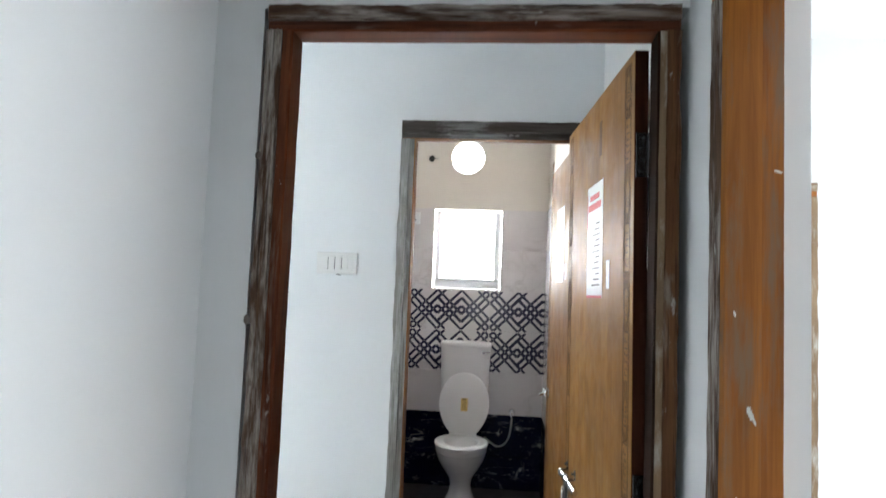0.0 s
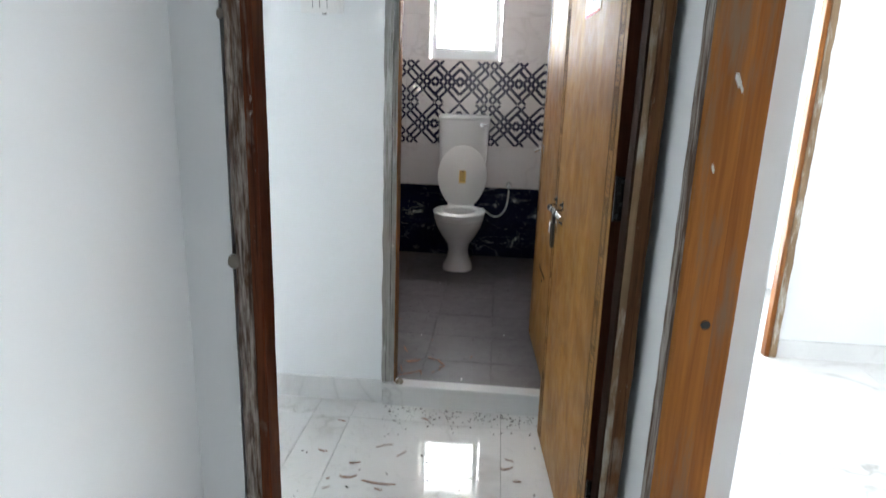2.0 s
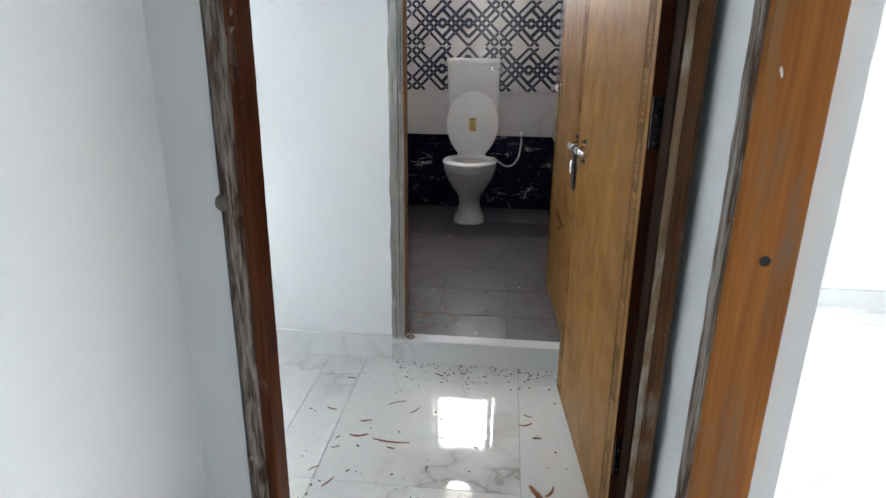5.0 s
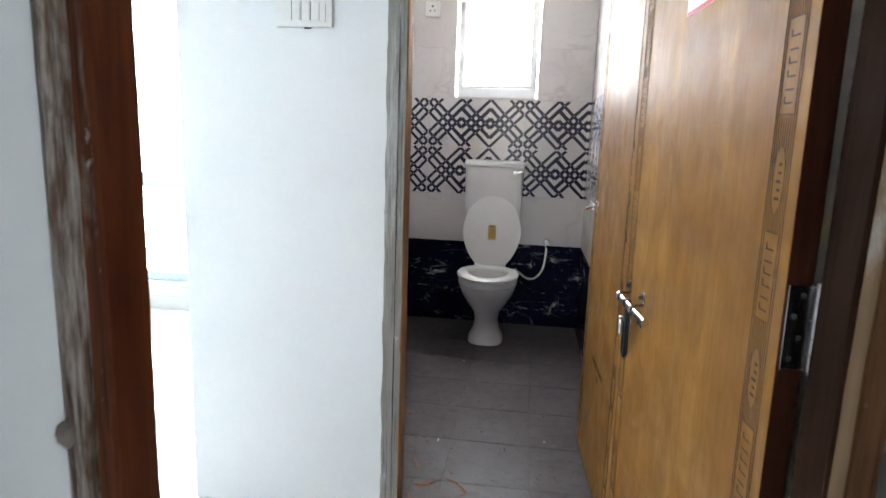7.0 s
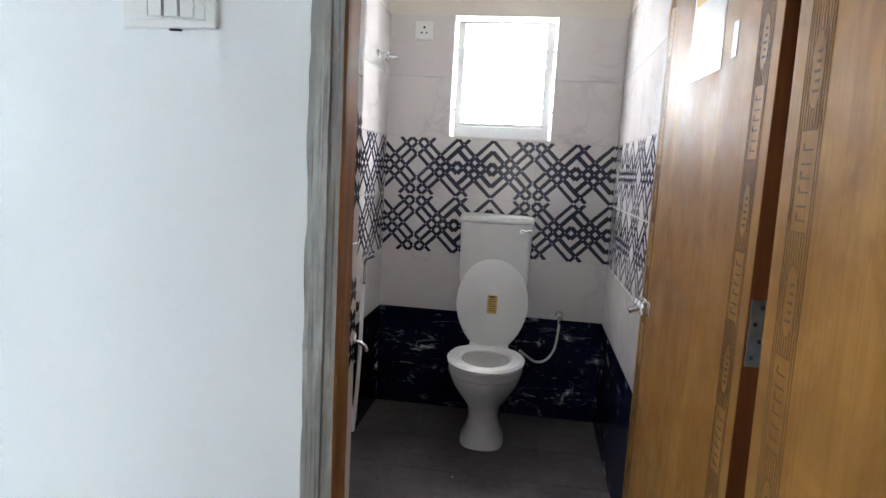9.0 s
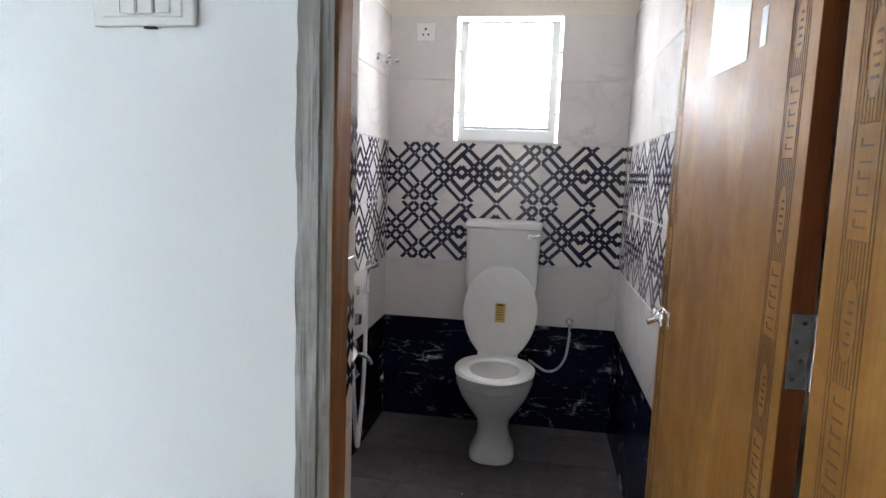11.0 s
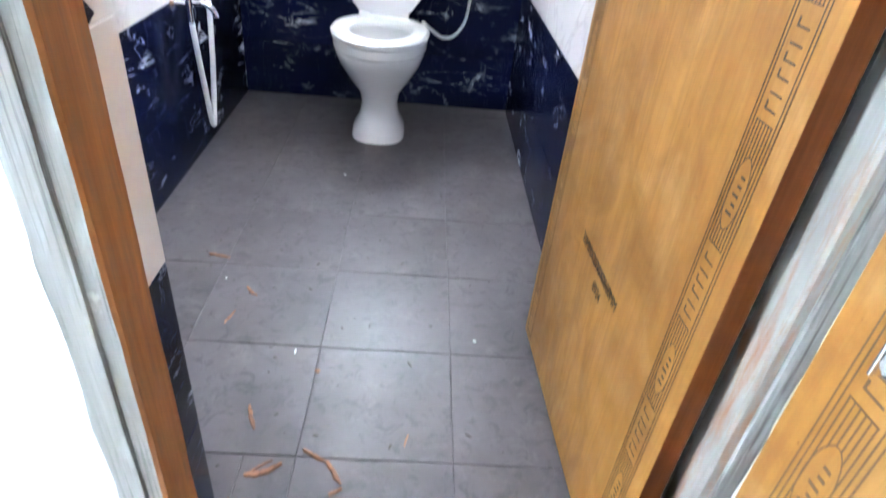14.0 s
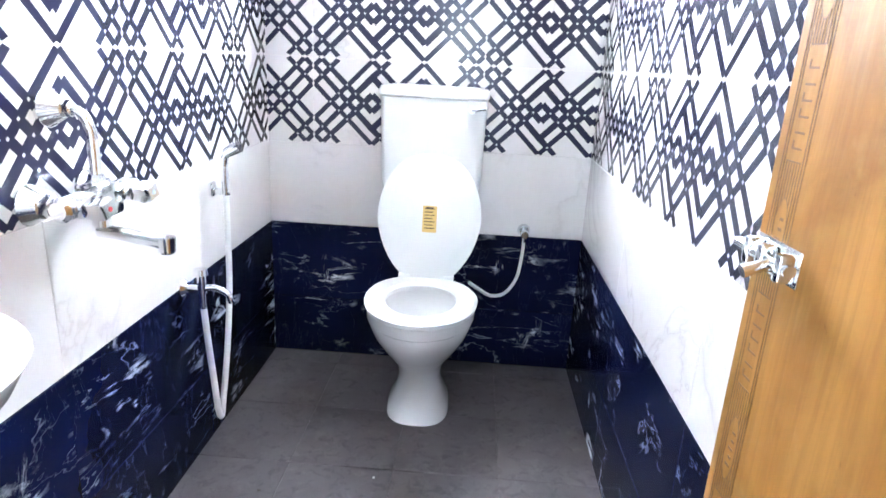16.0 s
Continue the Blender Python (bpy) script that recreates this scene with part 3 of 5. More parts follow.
def printed_band(leaf, x0, x1, height, ink):
    """Printed edge band: fine lines, broken by oval marks and by windows with bars for unreadable lettering."""
    bm = bmesh.new()
    n, period = 9, 0.255
    c, w = (x0 + x1) / 2, x1 - x0
    lw = 0.0007
    z, k = 0.02, 0
    while z < height - 0.06:
        for i in range(n + 1):
            x = x0 + w * i / n
            inner = 1.5 < i < n - 1.5
            near = abs(x - c) / (0.27 * w)
            cut = 0.042 * math.sqrt(1 - near * near) if near < 1 else 0.0
            if inner:
                on_face(bm, x - lw, x + lw, z, z + 0.014)
                on_face(bm, x - lw, x + lw, z + 0.126, z + 0.190 - cut)
                on_face(bm, x - lw, x + lw, z + 0.190 + cut, z + period)
            else:
                on_face(bm, x - lw, x + lw, z, z + period)
        for zz in (z + 0.014, z + 0.126):
            on_face(bm, c - 0.30 * w, c + 0.30 * w, zz - lw, zz + lw)
        for j in range(6):
            zz = z + 0.026 + j * 0.0155
            on_face(bm, c - 0.20 * w, c + 0.20 * w, zz, zz + 0.0022)
            if j % 3 != 1:
                on_face(bm, c + 0.15 * w, c + 0.20 * w, zz + 0.0022, zz + 0.009)
        prev = None
        for j in range(25):
            a = 2 * math.pi * j / 24
            p = (c + 0.29 * w * math.cos(a), z + 0.190 + 0.042 * math.sin(a))
            if prev:
                d = Vector((p[0] - prev[0], p[1] - prev[1])).normalized() * 0.0007
                bm.faces.new([bm.verts.new((px + sx * d.y, 0.0324, pz - sx * d.x)) for px, pz, sx in ((*prev, 1), (*p, 1), (*p, -1), (*prev, -1))])
            prev = p
        for j in range(5):
            zz = z + 0.166 + j * 0.0105
            on_face(bm, c - 0.11 * w, c + (0.12 if j in (0, 2) else 0.04) * w, zz, zz + 0.0034)
        z += period
        k += 1
    return part("printed_band", bm, ink, leaf, "brown printed stripes and oval maker's marks")


def sticker(leaf, x0, x1, z0, z1):
    bm = box((x0, 0.0323, z0), (x1, 0.0330, z1))
    st = part("sticker", bm, PAPER, leaf, "glossy white paper label")
    return st


def hinge(leaf, z, x=0.0, y=0.016):
    """A butt hinge let into the leaf's edge: plate, knuckles on a pin, and dark screw heads."""
    bm = add_box(bmesh.new(), (x - 0.0030, y - 0.016, z - 0.052), (x - 0.0002, y + 0.013, z + 0.052), 0.0008)
    for k in range(5):
        add_rod(bm, (x - 0.007, y - 0.020, z - 0.052 + k * 0.0208 + 0.0006), (x - 0.007, y - 0.020, z - 0.0312 + k * 0.0208 - 0.0006), 0.0062, n=12)
    for k in (-0.056, 0.056):
        add_rod(bm, (x - 0.007, y - 0.020, z + 0.9 * k), (x - 0.007, y - 0.020, z + k), 0.0048, n=10)
    plate = part("hinge", bm, STEEL, leaf, "bright steel butt hinge")
    bm = bmesh.new()
    for k, dy in ((-0.038, 0.004), (-0.012, -0.004), (0.014, 0.004), (0.040, -0.004)):
        add_rod(bm, (x - 0.0031, y + dy, z + k), (x - 0.0038, y + dy, z + k), 0.0034, 0.0028, n=10)
    part("screw", bm, DARK, plate, "dark screw heads")


def lettering(name, body, size, parent, m, mat):
    cu = bpy.data.curves.new(name, "FONT")
    cu.body, cu.size, cu.align_x, cu.align_y, cu.extrude = body, size, "CENTER", "CENTER", 0.0002
    tmp = bpy.data.objects.new(name, cu)
    me = bpy.data.meshes.new_from_object(tmp)
    bpy.data.objects.remove(tmp)
    me.materials.append(mat)
    ob = new(name, me)
    ob.parent = parent
    ob.matrix_basis = m
    return ob


# first door leaf, standing open into the lobby
d = Vector((0.573 - 0.632, 3.643 - 2.866)).normalized()
leaf_1 = leaf_local(door_1, 0.78, 2.078, Matrix(((d.x, -d.y, -0.015, 0.632 + 0.032 * d.y), (d.y, d.x, 0, 2.866 - 0.032 * d.x), (0, 0, 1, 0.008), (0, 0, 0, 1))), LEAF_EDGE)
printed_band(leaf_1, 0.025, 0.075, 2.03, INK)
printed_band(leaf_1, 0.700, 0.750, 2.03, WORN_INK)
for z in (0.28, 1.06, 1.83):
    hinge(leaf_1, z)
sticker(leaf_1, 0.28, 0.465, 1.500, 1.83)
part("sticker_print", boxes(((0.283, 0.0331, 1.500), (0.462, 0.0336, 1.507)), ((0.30, 0.0331, 1.755), (0.45, 0.0336, 1.775)), ((0.32, 0.0331, 1.785), (0.43, 0.0336, 1.80)), ((0.458, 0.0331, 1.70), (0.464, 0.0336, 1.81))), RED, leaf_1, "red printed bands on the label")
part("sticker_lines", boxes(*[((0.31, 0.0331, 1.535 + 0.016 * i), (0.40 - 0.02 * (i % 3), 0.0336, 1.5385 + 0.016 * i)) for i in range(12)]), BLACK_INK, leaf_1, "unreadable black printed lines")
part("small_label", box((0.205, 0.0323, 1.525), (0.235, 0.033, 1.60)), PAPER, leaf_1, "small white paper tag")
part("stain", boxes(((0.30, 0.0323, 1.90), (0.33, 0.0326, 2.0))), FADED_INK, leaf_1, "dark printed size mark")


def aldrop(leaf, x, z):
    """Sliding bolt in two staples, a black slotted hasp hanging from it and a padlock staple."""
    y = 0.032
    bm = add_rod(bmesh.new(), (x - 0.16, y + 0.021, z), (x + 0.078, y + 0.021, z), 0.0085, n=18)
    add_rod(bm, (x + 0.078, y + 0.021, z), (x + 0.086, y + 0.021, z), 0.0085, 0.0045, n=18)
    add_rod(bm, (x - 0.10, y + 0.021, z), (x - 0.097, y + 0.021, z), 0.0095, n=18)
    part("bolt_rod", bm, CHROME, leaf, "bright chrome sliding bolt", True)
    for dx in (-0.062, 0.056):
        bm = add_box(bmesh.new(), (x + dx - 0.008, y, z + 0.010), (x + dx + 0.008, y + 0.003, z + 0.040), 0.0012)
        add_box(bm, (x + dx - 0.008, y, z - 0.040), (x + dx + 0.008, y + 0.003, z - 0.010), 0.0012)
        arch = [(x + dx, y + 0.003, z - 0.011), (x + dx, y + 0.019, z - 0.0105), (x + dx, y + 0.028, z - 0.008), (x + dx, y + 0.0315, z),
                (x + dx, y + 0.028, z + 0.008), (x + dx, y + 0.019, z + 0.0105), (x + dx, y + 0.003, z + 0.011)]
        for k in (-0.0035, 0.0, 0.0035):
            add_tube(bm, [(px + k, py, pz) for px, py, pz in arch], 0.0018, 8)
        staple = part("bolt_staple", bm, STEEL, leaf, "bright steel staple", True)
        for k in (-0.029, 0.029):
            bm = add_rod(bmesh.new(), (x + dx, y + 0.003, z + k), (x + dx, y + 0.0065, z + k), 0.0075, 0.006, n=6)
            add_rod(bm, (x + dx, y + 0.0065, z + k), (x + dx, y + 0.0120, z + k), 0.0042, n=10)
            part("bolt_nut", bm, BLACK, staple, "dark bolt and nut")
    bm = add_rod(bmesh.new(), (x - 0.009, y + 0.021, z), (x + 0.009, y + 0.021, z), 0.0105, n=16)
    add_box(bm, (x - 0.015, y + 0.013, z - 0.048), (x + 0.015, y + 0.024, z - 0.004), 0.004)
    loop = [(x - 0.011, y + 0.019, z - 0.045), (x - 0.012, y + 0.019, z - 0.075), (x - 0.012, y + 0.019, z - 0.105), (x - 0.008, y + 0.019, z - 0.120), (x, y + 0.019, z - 0.126),
            (x + 0.008, y + 0.019, z - 0.120), (x + 0.012, y + 0.019, z - 0.105), (x + 0.012, y + 0.019, z - 0.075), (x + 0.011, y + 0.019, z - 0.045)]
    add_tube(bm, loop, 0.0056, 10)
    part("hasp_handle", bm, BLACK, leaf, "black slotted hasp handle", True)
    bm = add_box(bmesh.new(), (x + 0.026, y, z - 0.085), (x + 0.080, y + 0.003, z - 0.045), 0.001)
    add_box(bm, (x + 0.026, y + 0.003, z - 0.083), (x + 0.029, y + 0.028, z - 0.047), 0.001)
    add_box(bm, (x + 0.074, y + 0.003, z - 0.080), (x + 0.077, y + 0.018, z - 0.050), 0.001)
    padlock_staple = part("hasp_staple", bm, CHROME, leaf, "bright steel padlock staple", True)
    bm = add_rod(bmesh.new(), (x + 0.050, y + 0.003, z - 0.065), (x + 0.050, y + 0.008, z - 0.065), 0.008, n=6)
    add_rod(bm, (x + 0.050, y + 0.008, z - 0.065), (x + 0.050, y + 0.020, z - 0.065), 0.005, n=12)
    part("bolt_nut", bm, STEEL, padlock_staple, "bright bolt and nut")


aldrop(leaf_1, 0.648, 0.915)

# bathroom door leaf, standing open into the bathroom
d = Vector((0.569 - 0.604, 4.470 - 3.824)).normalized()
leaf_2 = leaf_local(door_2, 0.647, 2.096, Matrix(((d.x, -d.y, 0, 0.604 + 0.032 * d.y), (d.y, d.x, 0, 3.824 - 0.032 * d.x), (0, 0, 1, 0.0), (0, 0, 0, 1))), LIPPING)
for v in leaf_2.data.vertices:
    if v.co.z < 0.2:
        v.co.z += 0.095
printed_band(leaf_2, 0.030, 0.080, 2.06, INK).location.z = 0.09
printed_band(leaf_2, 0.590, 0.632, 2.06, FADED_INK).location.z = 0.09
for z in (0.30, 1.14, 1.88):
    hinge(leaf_2, z)
sticker(leaf_2, 0.240, 0.432, 1.565, 1.89)
part("sticker_print", boxes(((0.25, 0.0331, 1.715), (0.42, 0.0336, 1.76)), ((0.27, 0.0331, 1.80), (0.40, 0.0336, 1.815))), YELLOW, leaf_2, "faded yellow printed bands")
part("small_label", box((0.168, 0.0323, 1.575), (0.190, 0.033, 1.635)), PAPER, leaf_2, "small white paper tag")
flip = Matrix(((-1, 0, 0, 0), (0, 0, 1, 0), (0, 1, 0, 0), (0, 0, 0, 1)))
for body, size, x, z in (("30MMX2030X0660MM", 0.0215, 0.328, 0.515), ("8934", 0.0215, 0.312, 0.478)):
    lettering("size_stamp", body, size, leaf_2, Matrix.Translation((x, 0.0326, z)) @ flip @ Matrix.Rotation(radians(-2), 4, "Z") @ Matrix.Diagonal((0.98, 1.35, 1, 1)), BLACK_INK)
bm = add_box(bmesh.new(), (0.558, 0.032, 1.026), (0.642, 0.0345, 1.064), 0.001)
for x in (0.568, 0.604, 0.632):
    add_box(bm, (x - 0.007, 0.034, 1.030), (x + 0.007, 0.053, 1.060), 0.004)
tower_bolt = part("tower_bolt", bm, CHROME, leaf_2, "small chrome tower bolt", True)
bm = add_rod(bmesh.new(), (0.556, 0.044, 1.045), (0.662, 0.044, 1.045), 0.0065, n=14)
add_rod(bm, (0.588, 0.044, 1.045), (0.588, 0.074, 1.034), 0.0055, 0.0075, n=12)
part("bolt_rod", bm, CHROME, tower_bolt, "chrome rod with a knob", True)


# ---- toilet ----
toilet = thing("toilet", "white ceramic toilet with raised lid and cistern", "toilet", at=pose(0.112, 0, BF))
P = lambda z, rx, yc, f, b, sq=0.0: oval(0, yc, z, rx, f, b, 36, sq)
rings = [P(0.0, 0.105, 5.66, 0.135, 0.16, 0.25), P(0.03, 0.102, 5.66, 0.132, 0.16, 0.22), P(0.075, 0.078, 5.67, 0.112, 0.15, 0.1), P(0.13, 0.070, 5.67, 0.105, 0.15),
         P(0.18, 0.080, 5.665, 0.118, 0.16), P(0.24, 0.118, 5.645, 0.160, 0.18), P(0.30, 0.150, 5.625, 0.195, 0.20), P(0.345, 0.165, 5.615, 0.212, 0.21),
         P(0.36, 0.166, 5.615, 0.214, 0.21), P(0.366, 0.172, 5.613, 0.220, 0.215), P(0.400, 0.174, 5.612, 0.223, 0.215),
         P(0.403, 0.120, 5.60, 0.165, 0.14), P(0.37, 0.112, 5.60, 0.158, 0.13), P(0.30, 0.095, 5.60, 0.13, 0.12), P(0.24, 0.06, 5.62, 0.08, 0.09), P(0.22, 0.03, 5.62, 0.04, 0.05)]
part("bowl", loft(rings), CERAMIC, toilet, "", True)
seat = [P(0.404, 0.176, 5.612, 0.226, 0.18, 0.05), P(0.418, 0.180, 5.612, 0.230, 0.18, 0.05), P(0.428, 0.170, 5.612, 0.218, 0.17, 0.05), P(0.428, 0.122, 5.60, 0.168, 0.125), P(0.418, 0.112, 5.60, 0.157, 0.115), P(0.404, 0.114, 5.60, 0.158, 0.115)]
seat.append(seat[0])
part("seat", loft(seat, False), PLASTIC, toilet, "white plastic seat ring", True)


def lid_ring(inset, y):
    out = []
    for k in range(40):
        a = 2 * math.pi * k / 40
        c, s = math.cos(a), math.sin(a)
        half = (0.177 - inset) * math.copysign(abs(c) ** 0.9, c) * (1.0 - 0.12 * max(0, -s))
        out.append((half, y + 0.06 * (s * 0.5 + 0.5), 0.625 + (0.222 - inset) * s))
    return out


part("lid", loft([lid_ring(0.012, 5.765), lid_ring(0.0, 5.771), lid_ring(0.0, 5.783), lid_ring(0.012, 5.79)]), PLASTIC, toilet, "raised white plastic lid", True)
for x in (-0.075, 0.075):
    bm = add_rod(bmesh.new(), (x - 0.02, 5.775, 0.428), (x + 0.02, 5.775, 0.428), 0.012, n=14)
    add_box(bm, (x - 0.015, 5.755, 0.402), (x + 0.015, 5.79, 0.425), 0.003)
    part("seat_hinge", bm, PLASTIC, toilet, "", True)
lbl = part("instruction_label", box((-0.022, -0.0006, -0.045), (0.026, 0.0004, 0.045)), YELLOW, toilet, "small yellow printed paper label")
lbl.matrix_basis = pose(0.0, 5.7915, 0.630, -7.5)
lbl.location.y = 5.7925
bm = boxes(*[((-0.016, -0.0012, 0.034 - 0.011 * i), (0.019 - 0.006 * (i % 2), -0.0007, 0.037 - 0.011 * i)) for i in range(7)])
add_box(bm, (-0.012, -0.0012, 0.036), (0.014, -0.0007, 0.041))
p = part("label_print", bm, INK, lbl, "unreadable printed lines")

cistern = thing("cistern", "white plastic flush cistern on the tiled wall", "cistern", at=pose(0.107, 0, 0))
bm = loft([oval(0, 5.92, z, rx, f, 0.08, 40, 0.72) for z, rx, f in ((0.800, 0.150, 0.060), (0.806, 0.166, 0.078), (0.84, 0.171, 0.083), (1.105, 0.178, 0.090), (1.108, 0.172, 0.084))])
part("tank", bm, PLASTIC, cistern, "", True)
bm = loft([oval(0, 5.92, z, rx, f, 0.08, 40, 0.72) for z, rx, f in ((1.108, 0.178, 0.092), (1.112, 0.183, 0.097), (1.128, 0.184, 0.098), (1.139, 0.178, 0.092), (1.143, 0.150, 0.070))])
part("tank_lid", bm, PLASTIC, cistern, "", True)
bm = add_rod(bmesh.new(), (0.128, 5.835, 1.078), (0.128, 5.815, 1.078), 0.012, n=16)
add_tube(bm, [(0.128, 5.815, 1.078), (0.140, 5.812, 1.079), (0.160, 5.812, 1.083), (0.172, 5.812, 1.085)], 0.006, 10)
part("flush_lever", bm, CHROME, cistern, "small chrome flush lever", True)
bm = add_tube(bmesh.new(), [(0.0, 5.93, 0.80), (0.0, 5.93, 0.70), (0.0, 5.925, 0.56), (0.0, 5.90, 0.44), (0.0, 5.86, 0.40), (0, 5.80, 0.40)], 0.024, 14)
part("flush_pipe", bm, PLASTIC, cistern, "white plastic flush pipe", True)


# ---- wall fixtures ----
def flange(bm, p, axis, r=0.024, t=0.012):
    p, axis = Vector(p), Vector(axis)
    add_rod(bm, p, p + axis * t, r, r * 0.72, n=22)
    return bm


valve = thing("angle_valve", "chrome angle valve with a white hose beside the toilet", "valve")
bm = flange(bmesh.new(), (0.452, YB, 0.640), (0, -1, 0))
add_rod(bm, (0.452, 5.99, 0.640), (0.452, 5.945, 0.640), 0.011)
add_rod(bm, (0.452, 5.962, 0.648), (0.452, 5.962, 0.605), 0.009)
part("valve_body", bm, CHROME, valve, "", True)
bm = add_rod(bmesh.new(), (0.452, 5.945, 0.640), (0.452, 5.925, 0.640), 0.016, 0.013, n=10)
part("valve_knob", bm, CHROME, valve, "", True)
bm = add_tube(bmesh.new(), [(0.452, 5.962, 0.61), (0.450, 5.955, 0.56), (0.435, 5.93, 0.475), (0.395, 5.90, 0.425), (0.345, 5.86, 0.425), (0.300, 5.82, 0.46), (0.262, 5.79, 0.495)], 0.0062, 10, 6)
part("hose", bm, HOSE, valve, "flexible white supply hose", True)

mixer = thing("wall_mixer", "chrome wall mixer tap over the basin", "tap")
MY, MZ = 4.85, 0.955
bm = bmesh.new()
for dy in (-0.080, 0.080):
    add_rod(bm, (XL, MY + dy, MZ), (XL + 0.006, MY + dy, MZ), 0.036, n=28)
    add_rod(bm, (XL + 0.006, MY + dy, MZ), (XL + 0.030, MY + dy, MZ), 0.035, 0.022, n=28)
    add_rod(bm, (XL + 0.030, MY + dy, MZ), (XL + 0.048, MY + dy, MZ), 0.021, n=6)
    add_rod(bm, (XL + 0.046, MY + dy, MZ), (XL + 0.080, MY + dy, MZ), 0.017, n=18)
add_rod(bm, (XL + 0.075, MY - 0.105, MZ), (XL + 0.075, MY + 0.105, MZ), 0.0215, n=20)
for s in (-1, 1):
    add_rod(bm, (XL + 0.075, MY + s * 0.105, MZ), (XL + 0.075, MY + s * 0.112, MZ), 0.0215, 0.015, n=20)
add_box(bm, (XL + 0.050, MY - 0.034, MZ - 0.032), (XL + 0.106, MY + 0.034, MZ + 0.030), 0.009)
add_rod(bm, (XL + 0.076, MY, MZ + 0.026), (XL + 0.076, MY, MZ + 0.044), 0.017, 0.0135, n=8)
part("mixer_body", bm, CHROME, mixer, "", True)
for s in (-1, 1):
    y = MY + s * 0.072
    bm = add_rod(bmesh.new(), (XL + 0.085, y, MZ), (XL + 0.102, y, MZ), 0.021, 0.019, n=20)
    rings = []
    for k, (r, tall) in enumerate(((0.016, 0.016), (0.021, 0.019), (0.022, 0.020), (0.019, 0.017))):
        x = XL + 0.102 + 0.013 * k
        rings.append([(x, y + r * math.cos(q * math.pi / 4 + 0.3) * (1.35 if q % 2 else 0.8), MZ + tall * math.sin(q * math.pi / 4 + 0.3) * (1.1 if q % 2 else 0.75)) for q in range(8)])
    loft(rings, True, bm)
    part("tap_handle", bm, CHROME, mixer, "", True)
    bm = add_rod(bmesh.new(), (XL + 0.1405, y, MZ), (XL + 0.1425, y, MZ), 0.0045, n=12)
    part("handle_button", bm, RED if s < 0 else FILM, mixer, "small hot mark" if s < 0 else "small cold mark")
bm = add_rod(bmesh.new(), (XL + 0.078, MY, MZ - 0.030), (XL + 0.078, MY, MZ - 0.052), 0.0150, 0.0165, n=18)
add_tube(bm, [(XL + 0.070, MY, MZ - 0.062), (XL + 0.100, MY, MZ - 0.064), (XL + 0.140, MY, MZ - 0.070), (XL + 0.180, MY, MZ - 0.076), (XL + 0.198, MY, MZ - 0.079)], 0.0125, 14, 5)
add_rod(bm, (XL + 0.196, MY, MZ - 0.066), (XL + 0.196, MY, MZ - 0.094), 0.0165, 0.0145, n=18)
part("spout", bm, CHROME, mixer, "straight chrome spout with a dark outlet", True)
part("aerator", add_rod(bmesh.new(), (XL + 0.196, MY, MZ - 0.0945), (XL + 0.196, MY, MZ - 0.0975), 0.0115, n=16), DARK, mixer, "dark outlet ring")
bm = add_tube(bmesh.new(), [(XL + 0.076, MY, MZ + 0.04), (XL + 0.077, MY, MZ + 0.085), (XL + 0.076, MY, MZ + 0.122), (XL + 0.064, MY, MZ + 0.148), (XL + 0.040, MY, MZ + 0.157), (XL + 0.012, MY, MZ + 0.157)], 0.0100, 14, 6)
part("shower_pipe", bm, CHROME, mixer, "bent chrome riser pipe", True)
bm = add_rod(bmesh.new(), (XL, MY, MZ + 0.157), (XL + 0.006, MY, MZ + 0.157), 0.035, n=26)
add_rod(bm, (XL + 0.006, MY, MZ + 0.157), (XL + 0.034, MY, MZ + 0.157), 0.034, 0.017, n=26)
add_rod(bm, (XL + 0.034, MY, MZ + 0.157), (XL + 0.046, MY, MZ + 0.157), 0.015, n=6)
part("wall_flange", bm, CHROME, mixer, "chrome wall flange", True)

faucet = thing("health_faucet", "chrome bib tap with a white health faucet hose", "tap")
FY = 5.285
bm = flange(bmesh.new(), (XL, FY, 0.610), (1, 0, 0), 0.024, 0.01)
add_rod(bm, (XL, FY, 0.610), (XL + 0.05, FY, 0.610), 0.011)
add_rod(bm, (XL + 0.05, FY, 0.60), (XL + 0.05, FY, 0.650), 0.013, n=16)
add_tube(bm, [(XL + 0.05, FY, 0.612), (XL + 0.085, FY + 0.004, 0.615), (XL + 0.115, FY + 0.006, 0.600), (XL + 0.125, FY + 0.008, 0.575)], 0.009, 12)
add_rod(bm, (XL + 0.05, FY, 0.60), (XL + 0.05, FY, 0.555), 0.009)
part("tap_body", bm, CHROME, faucet, "", True)
bm = add_rod(bmesh.new(), (XL + 0.05, FY, 0.652), (XL + 0.05, FY, 0.668), 0.020, 0.017, n=12)
part("tap_handle", bm, CHROME, faucet, "", True)
bm = add_tube(bmesh.new(), [(XL + 0.05, FY, 0.56), (XL + 0.055, FY + 0.005, 0.44), (XL + 0.064, FY + 0.004, 0.33), (XL + 0.070, FY + 0.005, 0.245), (XL + 0.072, FY + 0.018, 0.215),
                            (XL + 0.070, FY + 0.040, 0.25), (XL + 0.060, FY + 0.115, 0.39), (XL + 0.050, FY + 0.175, 0.55), (XL + 0.046, FY + 0.195, 0.72), (XL + 0.045, FY + 0.20, 0.83)], 0.009, 10, 6)
part("hose", bm, HOSE, faucet, "long looped white hose", True)
bm = add_box(bmesh.new(), (XL, FY + 0.185, 0.820), (XL + 0.012, FY + 0.215, 0.860), 0.003)
add_box(bm, (XL + 0.01, FY + 0.192, 0.826), (XL + 0.058, FY + 0.208, 0.842), 0.003)
